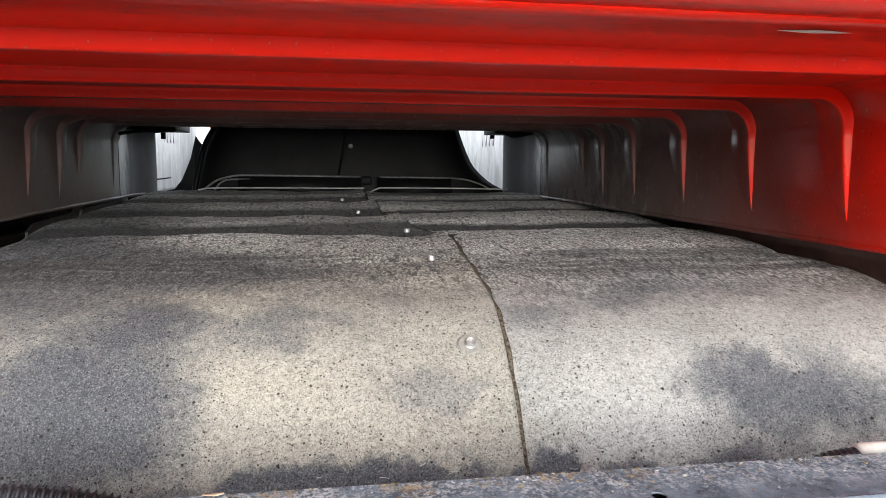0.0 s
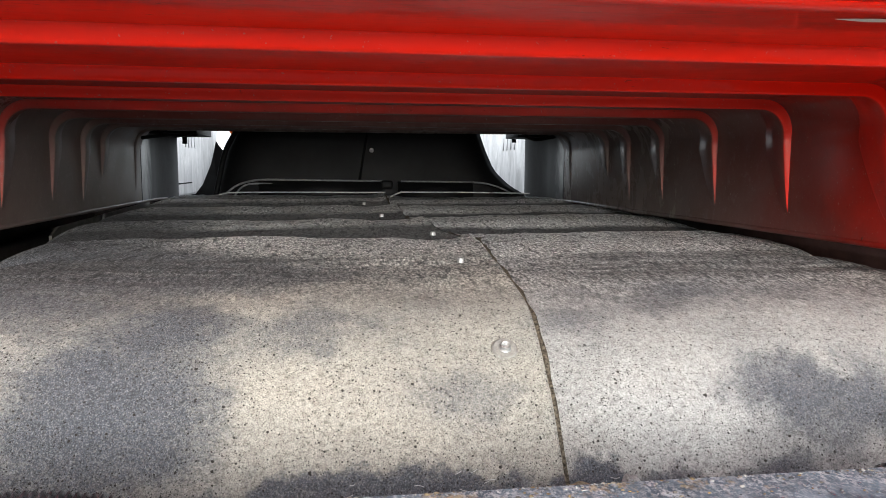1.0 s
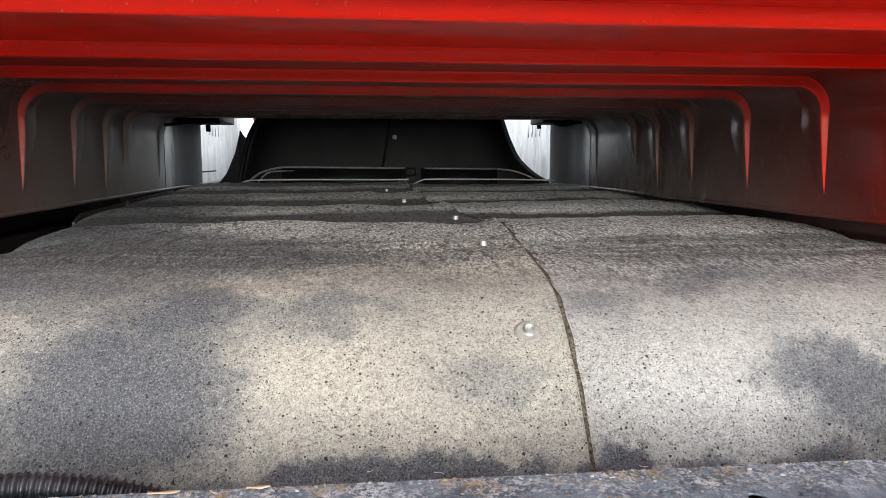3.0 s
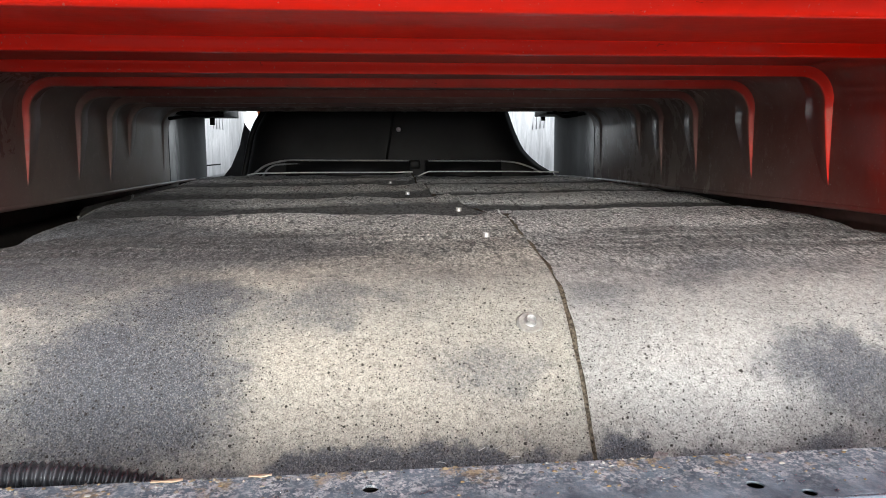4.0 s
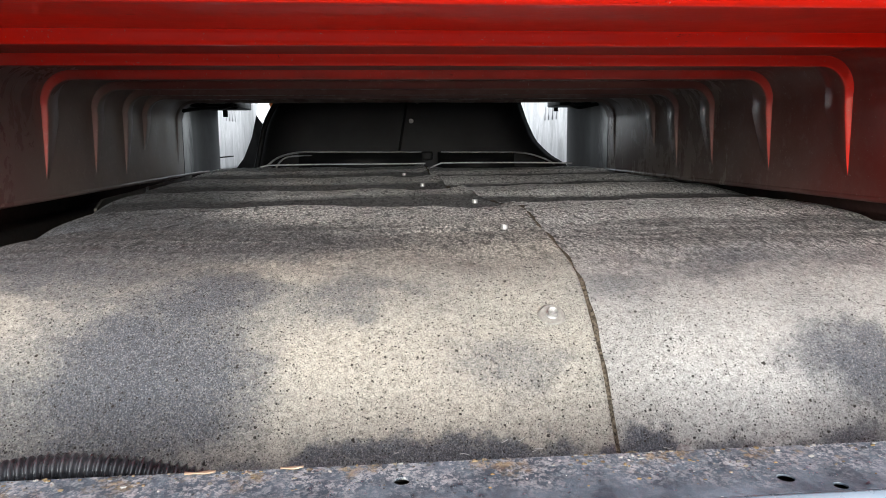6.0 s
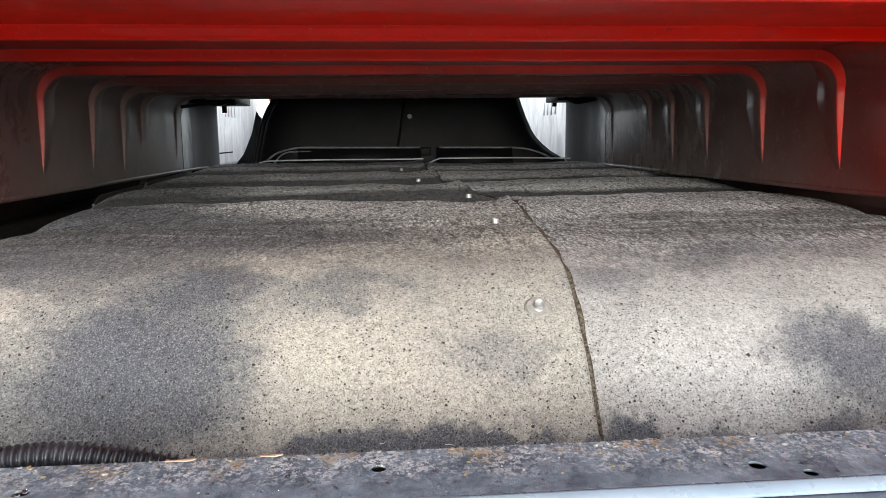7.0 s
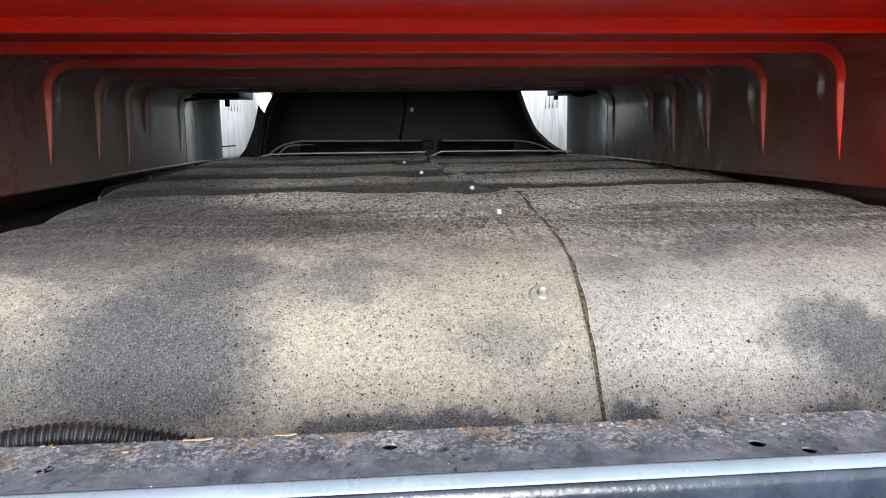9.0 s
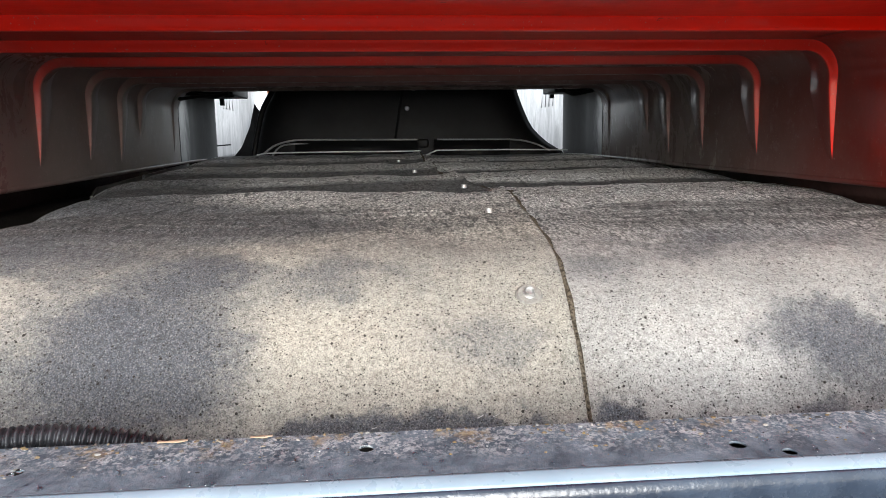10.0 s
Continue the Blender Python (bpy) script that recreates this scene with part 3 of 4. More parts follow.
def rib(y0, depth=0.0153, width=0.075, tip=1.388, soft=0.007):
    """A pressed bead that crosses the roof and runs out to a point down both walls."""
    line = []
    xs = HALF - RAD
    for w in np.linspace(0, 1, 20)[:-1]:
        line.append((-HALF, tip + (ROOF - RAD - tip) * w, (-1, 0), w))
    for a in np.linspace(0, math.pi / 2, 13):
        line.append((-xs - RAD * math.cos(a), ROOF - RAD + RAD * math.sin(a), (-math.cos(a), math.sin(a)), 1))
    for x in np.linspace(-xs, xs, 30)[1:-1]:
        line.append((x, ROOF, (0, 1), 1))
    line += [(-x, z, (-nx, nz), w) for x, z, (nx, nz), w in line[::-1] if x < -xs + 1e-6]
    lead = [(0, -0.0012), (0.0004, 0.0002), (0.0010, 0.0010), (0.0018, 0.0026), (0.0026, 0.0050), (0.0040, 0.0096), (0.0050, 0.0126), (0.0060, 0.0142), (0.0074, 0.0150), (0.0090, 0.0153)]
    lead = [(u * soft / 0.007, h * depth / 0.0153) for u, h in lead]
    tail = [(0.022, 0.96), (0.034, 0.80), (0.046, 0.55), (0.057, 0.28), (0.066, 0.09)]
    prof = lead + [(u * width / 0.075, h * depth) for u, h in tail] + [(width, -0.0012)]
    bm = bmesh.new()
    rings = []
    for x, z, (nx, nz), w in line:
        k = min(1.0, w * 1.15) ** 0.8
        ring = []
        for u, h in prof:
            hh = h * k * (0.62 + 0.38 * nz) if h > 0 else h
            ring.append(bm.verts.new((x - nx * hh, y0 - 0.010 * nz + u * (0.12 + 0.88 * k), z - nz * hh)))
        rings.append(ring)
    for a, b in zip(rings, rings[1:]):
        for i in range(len(prof) - 1):
            bm.faces.new((a[i], a[i + 1], b[i + 1], b[i]))
    return bm


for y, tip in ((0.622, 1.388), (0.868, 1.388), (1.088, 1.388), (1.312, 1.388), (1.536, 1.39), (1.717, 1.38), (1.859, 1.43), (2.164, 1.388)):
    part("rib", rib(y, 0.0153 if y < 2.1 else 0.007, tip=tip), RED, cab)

# ---- engine insulation ----
cover = thing("engine_cover", "grey beige felt engine insulation with grime and flecks", "engine cover")
FRONTAL = [(0.50, 1.00), (0.56, 1.105), (0.60, 1.157), (0.625, 1.188), (0.65, 1.221), (0.675, 1.250), (0.72, 1.283), (0.76, 1.303), (0.80, 1.314), (0.87, 1.322), (0.93, 1.328)]
front_line = np.array(smooth_line(FRONTAL, 8))
Y_ROWS = [float(p[0]) for p in front_line[:-1]] + [float(v) for v in np.arange(0.93, 1.08, 0.0025)] + [float(v) for v in np.arange(1.08, 2.462, 0.006)]
CX0, CX1 = -0.58, 0.80


def seam(y):
    return float(np.interp(y, [0.4, 0.58, 0.68, 0.76, 0.9, 1.0, 1.2, 1.31, 1.36, 1.42, 1.65, 1.71, 2.04, 2.1, 2.4], [0.16, 0.158, 0.156, 0.158, 0.158, 0.162, 0.172, 0.184, 0.15, 0.132, 0.124, 0.098, 0.092, 0.08, 0.08]))


BOLTS = [(0.121, 0.718), (0.115, 0.98), (0.110, 1.265), (0.038, 1.615), (0.008, 2.02)]


def fold_z(y, side, shift=0.0):
    """Height of the mat's top along its length: a rounded front, then cushions with a fold behind each crest."""
    if y < 0.93:
        return float(np.interp(y, front_line[:, 0], front_line[:, 1]))
    z = float(np.interp(y, [0.93, 1.2, 1.4, 1.7, 2.1, 2.3, 2.46], [1.328, 1.336, 1.337, 1.340, 1.346, 1.349, 1.352]))
    z -= 0.0015 * math.exp(-((y - 0.985) / 0.03) ** 2)
    for c in CREST[side]:
        d = y - c + shift
        z -= 0.011 * (float(smooth01(-0.025, 0.018, d)) if d < 0.018 else float(1 - smooth01(0.018, 0.23, d)))
    return z


def cover_z(x, y, side):
    # the fold runs round each bolt
    shift = sum(0.03 * math.exp(-((x - bx) / 0.035) ** 2) for bx, by in BOLTS[2:] if abs(y - by) < 0.2) if side < 0 else 0.0
    z = fold_z(y, side, shift)
    for e, s in ((float(np.interp(y, [0.9, 1.2, 1.6, 2.4], [CX0, CX0 - 0.03, CX0 - 0.085, CX0 - 0.1])), -1), (CX1, 1)):
        if y > 0.9:
            e -= s * 0.05 * max(math.exp(-((y - c - 0.02) / 0.05) ** 2) for c in (1.05,) + CREST[side])
        u = ((x - e) * s + 0.13) / 0.13
        if u > 0:
            z -= 0.085 * min(u, 1.6) ** 2.4
    for bx, by in BOLTS:
        d2 = ((x - bx) / 0.04) ** 2 + ((y - by) / 0.03) ** 2
        z -= 0.003 * math.exp(-d2)
    z += 0.014 * x * float(smooth01(0.75, 1.05, y))
    z += 0.005 * noise.noise((x * 5, y * 5, 0.3)) + 0.0025 * noise.noise((x * 16, y * 14, 2.3))
    if side < 0 and y > 0.75:
        z += 0.0035 * min(1, (y - 0.75) * 4) * math.exp(-((x - seam(y)) / 0.025) ** 2)
    if side < 0:
        z += 0.0025 * math.exp(-((x - seam(y) + 0.004) / 0.008) ** 2)
    wrinkle = math.exp(-((y - 0.975 - 0.3 * min(0.0, x + 0.1)) / 0.045) ** 2)
    if wrinkle > 0.02:
        z -= 0.0028 * wrinkle * abs(noise.noise((x * 2.2 + 3, y * 55, 0.7))) * 2 * (1.0 if x < 0.1 else 0.6)
    if y > 0.88:
        z += min(1, (y - 0.88) * 8) * (0.0012 * noise.noise((x * 45, y * 30, 5.1)) + 0.0009 * noise.noise((x * 120, y * 70, 1.7)))
    return z


def mat_half(x_from, x_to, drop, nx, side):
    rows = []
    for y in Y_ROWS:
        a, b = x_from(y), x_to(y)
        row = []
        for k in range(nx + 1):
            x = a + (b - a) * k / nx
            tuck = 0.016 * float(np.clip((seam(y) - x) / 0.012, 0, 1)) if side > 0 else 0.0
            row.append((x, y, cover_z(x, y, side) - drop - tuck))
        rows.append(row)
    return rows


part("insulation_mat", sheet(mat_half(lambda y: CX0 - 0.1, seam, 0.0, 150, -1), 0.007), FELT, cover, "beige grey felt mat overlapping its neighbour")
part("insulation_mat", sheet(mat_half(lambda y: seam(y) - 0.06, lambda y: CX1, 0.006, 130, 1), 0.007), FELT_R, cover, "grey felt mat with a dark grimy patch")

# dark strip of brown grime, with the open gap's shade painted in
rows = []
for y in Y_ROWS[6:]:
    a = seam(y)
    rows.append([(a + d, y, min(cover_z(a + d, y, 1) - (0.0046 if d < 0.0001 or y < 0.7 else 0.002), cover_z(a, y, -1) - 0.0012)) for d in (0.0, 0.002 + 0.001 * noise.noise((y * 30, 0, 0)), float(np.interp(y, [0.6, 0.68, 0.85, 1.0, 1.25, 1.31, 1.36], [0.0045, 0.0055, 0.0075, 0.010, 0.013, 0.020, 0.010])) + 0.004 * noise.noise((y * 22, 4, 0)))])
part("seam_grime_shade", sheet(rows, 0.001), GRIME_SHADE, cover, "dark brown grime and painted gap shade along the seam")


def bolt(x, y, z, washer=True, tilt=0.0):
    b = thing("bolt", "bare zinc bolt with washer pressed into the felt" if washer else "small zinc bolt head", "bolt", group="cover bolts")
    if washer:
        bm = bmesh.new()
        bmesh.ops.create_cone(bm, cap_ends=True, segments=24, radius1=0.0125, radius2=0.0115, depth=0.002)
        bmesh.ops.translate(bm, verts=bm.verts, vec=(0, 0, 0.001))
        crease(part("washer", bm, DUSTY, b))
        bm = bmesh.new()
        bmesh.ops.create_cone(bm, cap_ends=True, segments=24, radius1=0.0138, radius2=0.0130, depth=0.0012)
        bmesh.ops.translate(bm, verts=bm.verts, vec=(0, 0, 0.0002))
        part("washer_seal", bm, DUSTY, b, "grimy ring under the washer")
        bm = bmesh.new()
        bmesh.ops.create_cone(bm, cap_ends=True, segments=20, radius1=0.0062, radius2=0.0060, depth=0.0012)
        bmesh.ops.translate(bm, verts=bm.verts, vec=(0, 0, 0.0022))
        part("collar", bm, ZINC, b, "dull collar round the bolt head")
    bm = bmesh.new()
    bmesh.ops.create_cone(bm, cap_ends=True, segments=20, radius1=0.0048, radius2=0.0045, depth=0.006)
    top = max(bm.faces, key=lambda f: f.calc_center_median().z)
    bmesh.ops.inset_individual(bm, faces=[top], thickness=0.0022)
    bmesh.ops.translate(bm, verts=top.verts, vec=(0, 0, -0.003))
    bmesh.ops.translate(bm, verts=bm.verts, vec=(0, 0, 0.0045))
    crease(part("bolt_head", bm, ZINC, b))
    b.matrix_world = pose(x, y, z, tilt)
    return b


for k, (bx, by) in enumerate(BOLTS):
    bz = max(cover_z(bx, by - d, -1) for d in (0.0, 0.02, 0.04, 0.06)) if k > 1 else cover_z(bx, by, -1)
    bolt(bx, by, bz + (0.0005 if k == 0 else 0.002), k == 0, 38 if k == 0 else 0)

# ---- dark shield at the far end ----
shield = thing("end_shield", "matte black plastic shield standing behind the engine", "shield")
PY = 2.50
rows = []
for k in range(19):
    z = 1.25 + 0.41 * k / 18
    xl = float(np.interp(z, [1.25, 1.313, 1.40, 1.488, 1.56, 1.66], [-0.495, -0.477, -0.459, -0.437, -0.399, -0.33]))
    xr = float(np.interp(z, [1.25, 1.35, 1.393, 1.44, 1.506, 1.561, 1.66], [0.62, 0.585, 0.513, 0.466, 0.435, 0.415, 0.38]))
    rows.append([(xl + (xr - xl) * j / 40, PY + 0.05 * (abs(2 * j / 40 - 1) ** 10), z) for j in range(41)])
part("panel", sheet(rows, 0.006), BLACK, shield)
part("joint", prism([(x, z) for x, z in ((-0.004, 1.38), (0.004, 1.38), (0.039, 1.60), (0.031, 1.60))], PY - 0.006, PY + 0.004, 1), BLACK, shield)
part("edge_bead", tube(smooth_line([(-0.478, PY - 0.004, 1.28), (-0.467, PY - 0.004, 1.313), (-0.449, PY - 0.004, 1.40), (-0.427, PY - 0.004, 1.488), (-0.388, PY - 0.004, 1.56), (-0.34, PY - 0.004, 1.63)], 8), 0.009, 10), BLACK, shield)
bolt_far = bolt(0.04, PY, 1.50, False)
bolt_far.matrix_world = pose(0.043, PY - 0.001, 1.499, 90) @ Matrix.Scale(1.6, 4)
bolt_top = bolt(0.06, PY, 1.56, False)
bolt_top.matrix_world = pose(0.064, PY - 0.001, 1.562, 90) @ Matrix.Scale(1.5, 4)
# low ledge before the shield, in two lengths
for x0, x1 in ((-0.31, 0.078), (0.14, 0.38)):
    sec = [(PY - 0.06, 1.33), (PY - 0.02, 1.33), (PY - 0.002, 1.385), (PY - 0.008, 1.397), (PY - 0.02, 1.399), (PY - 0.032, 1.393)]
    part("ledge", prism(sec, x0 - 0.01, x1), BLACK, shield)
    part("ledge_edge", tube([(x, PY - 0.026, 1.398) for x in np.linspace(x0, x1, 12)], 0.0028, 8), TRIM, shield)
part("clip", box((0.074, PY - 0.04, 1.372), (0.112, PY - 0.01, 1.400), 0.006), BLACK, shield, "black clip between the ledges")
part("cable", tube(smooth_line([(-0.462, 2.42, 1.318), (-0.43, 2.44, 1.345), (-0.39, 2.46, 1.378), (-0.345, 2.472, 1.393), (-0.30, PY - 0.026, 1.398), (-0.2, PY - 0.026, 1.398)], 10), 0.0032, 8), TRIM, shield, "thin black cable bent over the ledge")
part("cable", tube(smooth_line([(-0.395, 2.45, 1.345), (-0.375, 2.46, 1.372), (-0.345, 2.465, 1.384), (-0.27, 2.468, 1.386)], 10), 0.0028, 8), TRIM, shield, "thin black cable bent over the ledge")
part("end_trim", tube(smooth_line([(0.38, PY - 0.026, 1.398), (0.43, PY - 0.03, 1.393), (0.48, PY - 0.035, 1.378), (0.515, PY - 0.04, 1.36)], 8), 0.0028, 8), TRIM, shield)
# pale rim of the insulation where it meets the shield
part("seal", tube(smooth_line([(-0.435, 2.405, 1.352), (-0.39, 2.405, 1.3585), (-0.2, 2.405, 1.3615), (0.0, 2.405, 1.3625), (0.085, 2.405, 1.364)], 8), 0.0022, 8), GREYRUBBER, shield, "grey rubber seal strip")
part("seal", tube(smooth_line([(0.10, 2.40, 1.350), (0.13, 2.405, 1.3625), (0.16, 2.405, 1.3655), (0.4, 2.405, 1.3665), (0.56, 2.405, 1.365)], 8), 0.0022, 8), GREYRUBBER, shield, "grey rubber seal strip")

# ---- chassis: rails, crossmember before the engine ----
beam = thing("chassis_frame", "steel chassis frame with blue grey dirty crossmember", "chassis")
HOLES = [(-0.217, 0.4148, 0.0045), (-0.029, 0.4242, 0.0046), (0.186, 0.4057, 0.005), (0.211, 0.3938, 0.0042)]
TOPZ, BY0, BY1, BR = 1.262, 0.375, 0.447, 0.013
flange = part("top_flange", box((-0.78, BY0 + BR, TOPZ - 0.0015), (0.78, BY1, TOPZ), 0.0004), BEAM, beam, "dirty top flange with rust along its edge", smooth=False)
for hx, hy, hr in HOLES:
    bm = bmesh.new()
    bmesh.ops.create_cone(bm, cap_ends=True, segments=20, radius1=hr, radius2=hr, depth=0.05)
    bmesh.ops.translate(bm, verts=bm.verts, vec=(hx, hy, TOPZ))
    cut = part("cutter", bm, BLACK)
    md = flange.modifiers.new("hole", "BOOLEAN")
    md.operation, md.object, md.solver = "DIFFERENCE", cut, "EXACT"
    bpy.context.view_layer.update()
    me = bpy.data.meshes.new_from_object(flange.evaluated_get(bpy.context.evaluated_depsgraph_get()))
    flange.modifiers.clear()
    flange.data = me
    bpy.data.objects.remove(cut)
SKEW = pose(0.12, 0.41, 0, 0, 0, 2.0) @ Matrix.Translation((-0.12, -0.41, 0))
curve = [(BY0 + BR - BR * math.sin(a), TOPZ - BR + BR * math.cos(a)) for a in np.linspace(0, math.pi / 2, 10)] + [(BY0, z) for z in (1.2, 1.16, 1.13)]
# sky reflection on the rounded corner is painted in as a lighter strip
part("edge_strip", sheet([[(x, y, z) for x in np.linspace(-0.78, 0.78, 40)] for y, z in curve[:6]], -0.002), EDGE_SHEEN, beam, "rounded edge, sky reflection painted in bright grey")
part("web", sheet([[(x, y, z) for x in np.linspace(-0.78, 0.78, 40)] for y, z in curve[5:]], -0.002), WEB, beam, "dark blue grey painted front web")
part("back_web", box((-0.78, BY1 - 0.002, 1.13), (0.78, BY1, TOPZ - 0.002), 0.0005), DARKSTEEL, beam)
part("lower_flange", box((-0.78, BY0, 1.126), (0.78, BY1, 1.13), 0.001), DARKSTEEL, beam)
# unseen rails and engine block, added to keep out light from sides and below
for side in (-1, 1):
    part("rail", prism(round_rect(min(side * .78, side * .86), 0.85, max(side * .78, side * .86), 1.266, 0.01, 3), -0.5, 4.0, 1), DARKSTEEL, beam, "dark dirty steel rail")
part("engine_block", box((-0.785, 0.66, 0.7), (0.785, 2.42, 1.16), 0.03), DARKSTEEL, beam, "dark engine block under the felt cover")
for ob in beam.children:
    if ob.name.split(".")[0] in ("top_flange", "edge_strip", "web", "back_web", "lower_flange"):
        ob.matrix_basis = SKEW
# inner aprons that close the gap outside the tunnel
for side in (-1, 1):
    part("apron", prism([(side * 0.83, FOOT + 0.02), (side * 0.845, FOOT + 0.02), (side * 0.89, 1.20), (side * 0.875, 1.20)], Y0, 2.58, 1), DULLRED, cab, "dusty dark red apron below the cab floor")
    # added to stop daylight leaking in under the walls
    part("baffle", box((min(side * 0.60, side * 0.95), 2.56, 1.0), (max(side * 0.60, side * 0.95), 2.58, 1.345)), DARKSTEEL, cab, "dark baffle added to stop light leaking through the gap")

# ---- corrugated conduits behind the crossmember ----
def conduit(points, radius, name, label):
    line = smooth_line(points, 40)
    dist = np.concatenate([[0], np.cumsum([np.linalg.norm(b - a) for a, b in zip(line, line[1:])])])
    even = np.arange(0, dist[-1], 0.0006)
    pts = [[np.interp(s, dist, [p[k] for p in line]) for k in range(3)] for s in even]
    t = part("tube", tube(pts, lambda u: radius * (1 + 0.17 * math.sin(u * dist[-1] / 0.0048 * 2 * math.pi)), 14), RUBBER)
    h = thing(name, label, "conduit")
    t.parent = h
    return h


conduit([(-0.40, 0.460, 1.222), (-0.30, 0.462, 1.244), (-0.245, 0.465, 1.253), (-0.205, 0.468, 1.251), (-0.165, 0.472, 1.242), (-0.12, 0.48, 1.222)], 0.0086, "corrugated_conduit", "black corrugated plastic conduit lying behind the beam")
wire = conduit([(0.40, 0.48, 1.249), (0.37, 0.48, 1.247), (0.35, 0.48, 1.243), (0.32, 0.48, 1.228)], 0.0072, "corrugated_conduit", "black corrugated conduit with pale sleeve")
part("sleeve", tube([(0.382, 0.48, 1.2500), (0.40, 0.48, 1.2505), (0.6, 0.475, 1.2495)], 0.0092, 14), SLEEVE, wire, "pale beige sleeve")

# ---- beyond the far end ----
for side in (-1, 1):
    post = thing("lamp_bracket", "black steel bracket plate beyond the tunnel mouth", "bracket", group="lamp brackets")
    outline = [(-1.3, 1.0), (-0.60, 1.0), (-0.60, 1.49), (-0.625, 1.52), (-0.65, 1.56), (-0.65, 1.70), (-0.665, 1.70), (-0.668, 1.60), (-1.3, 1.60)]
    if side > 0:
        outline = [(1.3, 1.0), (1.3, 1.34), (0.50, 1.335), (0.50, 1.0)]
    part("plate", prism(outline, 3.56, 3.575, 1), SOOT, post)
    if side < 0:
        lamp_post = post
bm = bmesh.new()
bmesh.ops.create_uvsphere(bm, u_segments=16, v_segments=10, radius=1)
for v in bm.verts:
    v.co = Vector((-0.562 + 0.015 * v.co.x, 3.55 + 0.02 * v.co.y, 1.596 + 0.022 * v.co.z))
lamp_body = part("marker_lamp", box((-0.572, 3.575, 1.20), (-0.52, 3.60, 1.60)), BLACK, lamp_post, "small amber marker lamp on a stalk")
part("lens", bm, AMBER, lamp_body, "amber lens")
for x0, x1, y1 in ((-0.60, -0.485, 2.615), (0.50, 0.60, 2.50)):
    part("roof_strap", box((x0, ROOF_END + 0.001, ROOF - 0.008), (x1, y1, ROOF + 0.041), 0.003), BLACK, cab, "black strap under the tunnel roof")
    part("strap_edge", tube(smooth_line([(x0, 2.24, ROOF - 0.006), ((x0 + x1) / 2, 2.30, ROOF - 0.016), (x1, 2.26, ROOF - 0.008)], 8), 0.006, 8), BLACK, cab)
for px, pz in ((-0.565, 1.532), (0.55, 1.546)):
    part("peg", tube([(px, 2.58, 1.563), (px, 2.58, pz)], 0.008, 10), BLACK, cab)
part("roof_pipe", tube(smooth_line([(-0.60, 2.16, 1.535), (-0.56, 2.24, 1.545), (-0.53, 2.30, 1.548), (-0.49, 2.36, 1.552)], 8), 0.005, 8), BLACK, cab, "thin black pipe clipped under the roof")
# slits pressed into the far end of the wall
for side in (-1, 1):
    wx = side * (tunnel_half(2.7) + 0.004)
    for y in (2.74, 2.80, 2.86, 2.92):
        part("vent_slit", box((min(wx, wx - side * 0.0012), y - 0.008, 1.525), (max(wx, wx - side * 0.0012), y + 0.008, 1.575), 0.0008), PALE, cab, "shallow vertical slit")
part("slot", box((-0.596, 2.58, 1.397), (-0.5905, 2.84, 1.402), 0.002), SOOT, cab, "narrow dark slot along the sheet's foot")

# ---- rail in the gap beside the engine ----
br = thing("side_bracket", "pale galvanised rail with hook in the gap beside the engine", "bracket")
bm = bmesh.new()
outline = [(1.66, 1.296), (1.70, 1.312), (1.95, 1.316), (2.45, 1.326), (2.45, 1.20), (1.66, 1.20)]
va = [bm.verts.new((-0.662, y, z)) for y, z in outline]
vb = [bm.verts.new((-0.656, y, z)) for y, z in outline]
bm.faces.new(va), bm.faces.new(vb[::-1])
for i in range(len(outline)):
    j = (i + 1) % len(outline)
    bm.faces.new((va[i], vb[i], vb[j], va[j]))
part("strap", bm, GALV, br, smooth=False)
part("foot", box((-0.785, 1.80, 1.195), (-0.655, 2.30, 1.203), 0.001), GALV, br)
part("hook", tube(smooth_line([(-0.650, 1.96, 1.290), (-0.648, 1.97, 1.308), (-0.650, 1.985, 1.318), (-0.656, 2.00, 1.308)], 6), 0.003, 8), ZINC, br)

# ---- bits behind the beam ----
def lump(name, at, size, mat, label, seed):
    bm = bmesh.new()
    bmesh.ops.create_icosphere(bm, subdivisions=4, radius=1)
    for v in bm.verts:
        k = 1 + 0.35 * noise.noise(v.co * 1.7 + Vector((seed, 0, 0))) + 0.16 * noise.noise(v.co * 6 + Vector((seed, 3, 0)))
        v.co = Vector([a + b * c * k for a, b, c in zip(at, size, v.co)])
    return tagged(part(name, bm, mat), label, name.replace("_", " "))


lump("foam_scrap", (0.168, 0.610, 1.180), (0.014, 0.008, 0.007), FOAM, "crumbling yellow foam scrap behind the beam", 1)
lump("plug", (0.213, 0.606, 1.184), (0.009, 0.007, 0.010), WHITECAP, "dirty white plug behind the beam", 5)
for k, (lx, ly, lw, a) in enumerate(((-0.143, 0.435, 0.017, 5), (-0.092, 0.438, 0.013, 4))):
    bm = bmesh.new()
    bmesh.ops.create_grid(bm, x_segments=6, y_segments=3, size=1)
    for v in bm.verts:
        e = 0.75 + 0.35 * math.sin(4 * v.co.x + k)
        v.co = Vector((v.co.x * lw * 0.5, v.co.y * 0.0018 * e, 0.0004 * v.co.x ** 2))
    bmesh.ops.solidify(bm, geom=bm.faces[:], thickness=0.0006)
    leaf = tagged(part("dry_leaf", bm, LEAF), "small curled orange brown dry leaf", "leaf", group="dry leaves")
    leaf.matrix_world = pose(lx, ly, TOPZ + 0.0012, 0, 0, a)

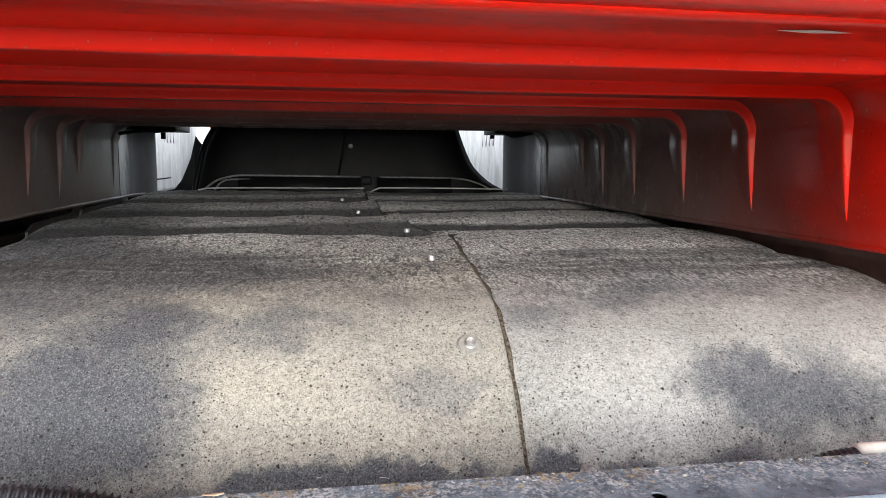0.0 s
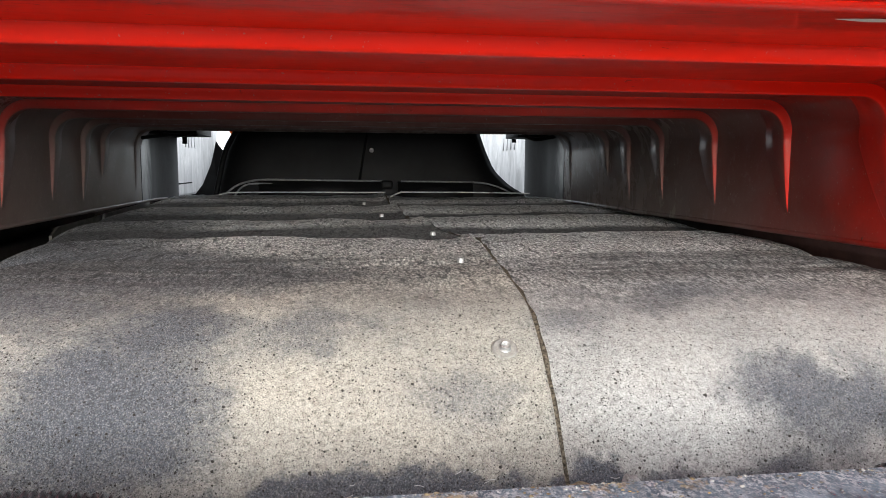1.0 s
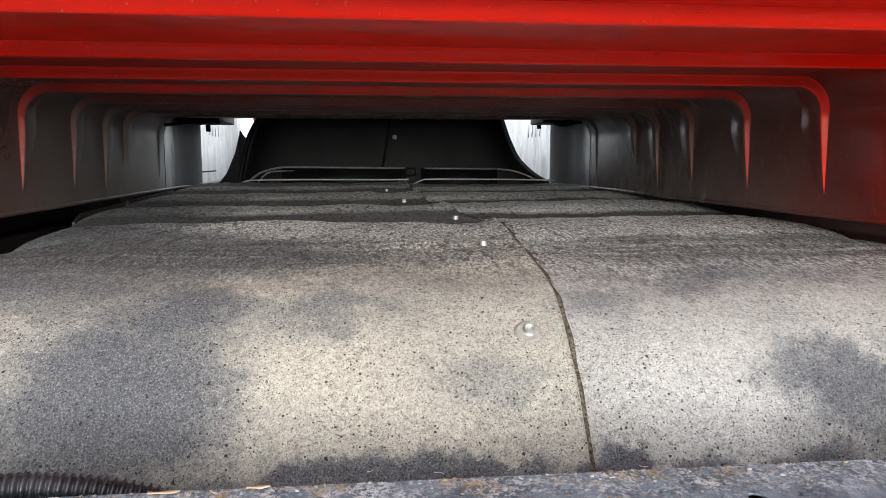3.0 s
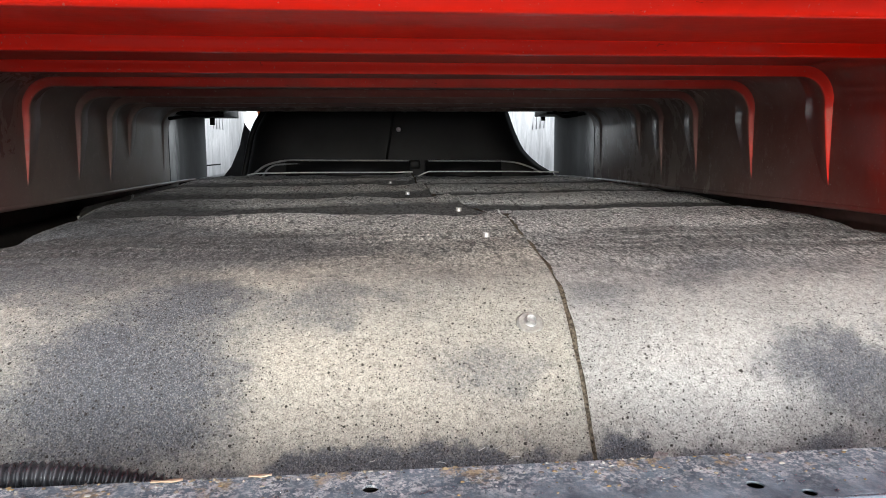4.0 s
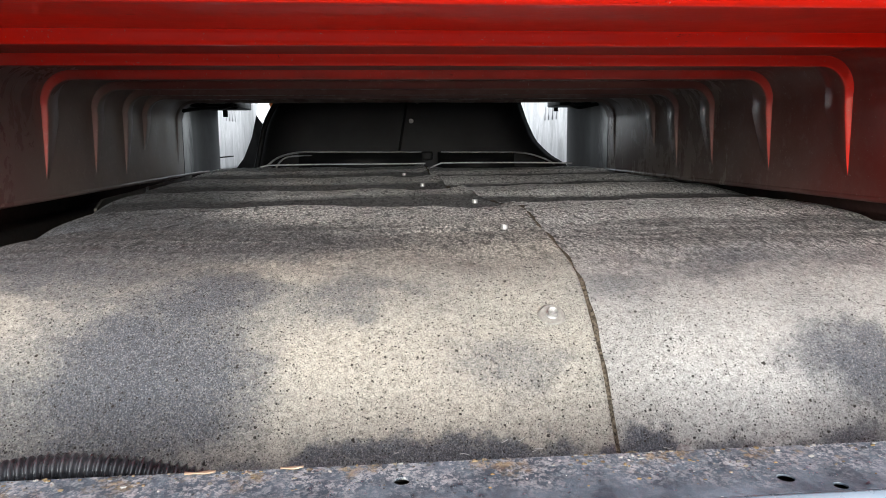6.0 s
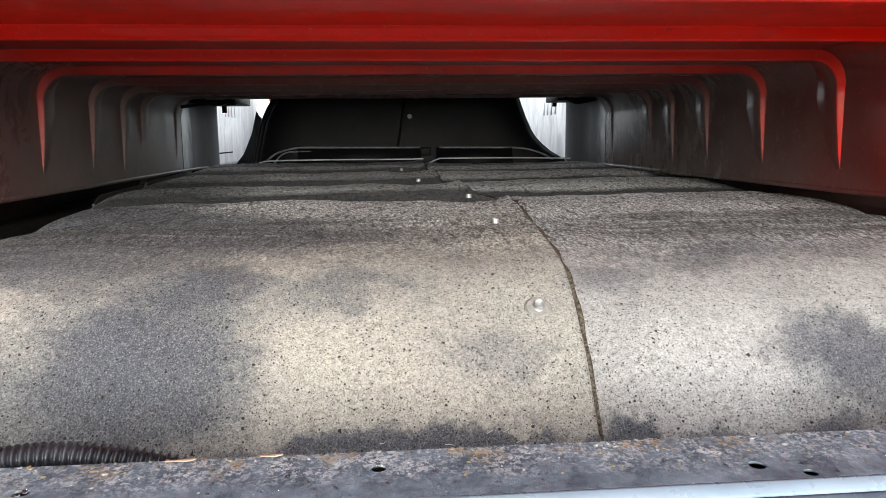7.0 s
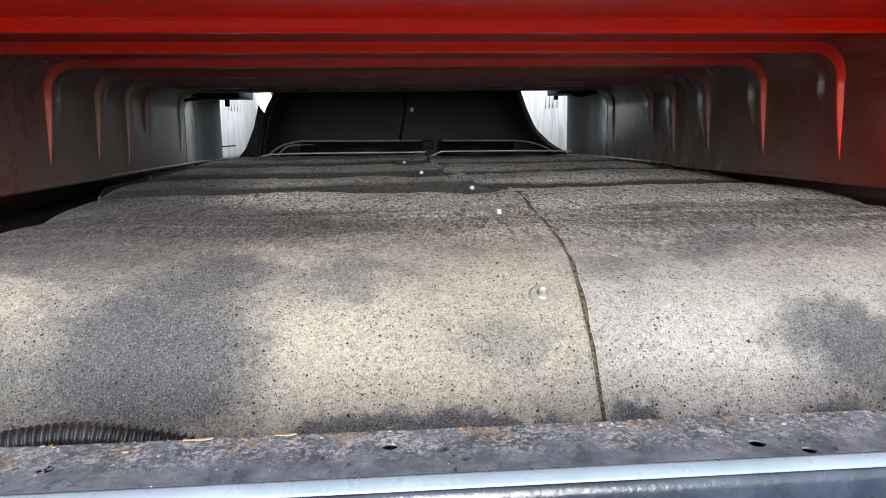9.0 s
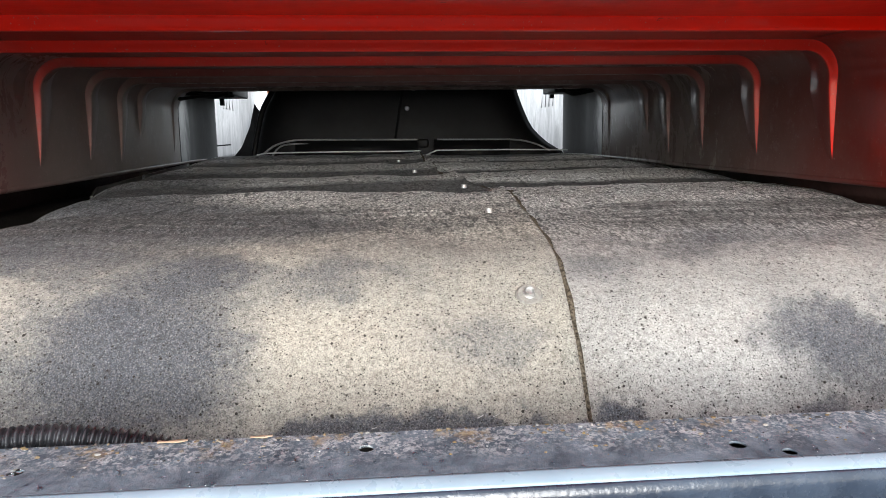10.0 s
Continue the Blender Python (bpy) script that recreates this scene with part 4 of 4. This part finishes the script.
# ---- lint caught on the lower felt ----
rnd = random.Random(11)
lint = bmesh.new()
for cx, cy, n_here, spread in ((0.09, 0.620, 9, 0.03), (0.21, 0.618, 6, 0.025), (-0.02, 0.618, 6, 0.05)):
    for k in range(n_here):
        x, y = cx + rnd.uniform(-spread, spread), cy + rnd.uniform(-0.006, 0.008)
        turn, size, bow = rnd.uniform(-0.7, 0.7), rnd.uniform(0.002, 0.0045), rnd.uniform(-0.5, 0.5)
        line = []
        for t in np.linspace(-1, 1, 6):
            px, py = x + size * t * math.cos(turn), y + 0.35 * size * (t * math.sin(turn) + bow * t * t)
            side = -1 if px < seam(py) else 1
            line.append((px, py, cover_z(px, py, side) - (0.006 if side > 0 else 0) + 0.0006))
        strand = tube(line, 0.00032, 5)
        me = bpy.data.meshes.new("strand")
        strand.to_mesh(me)
        strand.free()
        lint.from_mesh(me)
        bpy.data.meshes.remove(me)
fluff = part("lint", lint, LINT, cover, "pale lint strands stuck to the felt")
fluff["kind"] = "stuff"

# ---- crumbs of dirt along the back of the crossmember ----
rnd = random.Random(5)
bm = bmesh.new()
for k in range(420):
    u = rnd.random() ** 2.2
    r = rnd.uniform(0.0004, 0.0013) * (1.0 if u < 0.4 else 0.7)
    hit = SKEW @ Vector((rnd.uniform(-0.34, 0.36), BY1 - 0.001 - 0.045 * u, TOPZ + r * 0.2))
    grain = bmesh.ops.create_icosphere(bm, subdivisions=1, radius=1, matrix=Matrix.Translation(hit) @ Matrix.Diagonal((r * rnd.uniform(0.8, 1.8), r, r * rnd.uniform(0.5, 0.9), 1)))
    for v in grain["verts"]:
        v.co += 0.3 * r * Vector((rnd.uniform(-1, 1), rnd.uniform(-1, 1), rnd.uniform(-1, 1)))
crumbs = part("dirt_grit", bm, CRUMBS, beam, "beige and rusty crumbs of dirt", smooth=False)
crumbs["kind"] = "stuff"

# ---- water drops on the crossmember ----
rnd = random.Random(8)
bm = bmesh.new()
for k in range(150):
    x, yb = rnd.uniform(-0.3, 0.3), BY0 + BR + rnd.uniform(0.0, 0.04)
    r = rnd.uniform(0.0006, 0.0019)
    hit = SKEW @ Vector((x, yb, TOPZ))
    bmesh.ops.create_icosphere(bm, subdivisions=2, radius=1, matrix=Matrix.Translation(hit) @ Matrix.Diagonal((r, r, r * 0.7, 1)))
drops = part("dew", bm, WATER, beam, "small clear water drops on the beam")
drops["kind"] = "stuff"

# ---- highlight on the roof's front edge, painted as a pale patch ----
bm = bmesh.new()
bmesh.ops.create_circle(bm, cap_ends=True, segments=24, radius=1)
for v in bm.verts:
    v.co = Vector((0.294 + 0.032 * v.co.x, 0.503 + 0.0065 * v.co.y * (1 - 0.6 * abs(v.co.x)), ROOF - 0.0006))
part("roof_glint", bm, GLINT, cab, "pale patch, painted highlight")
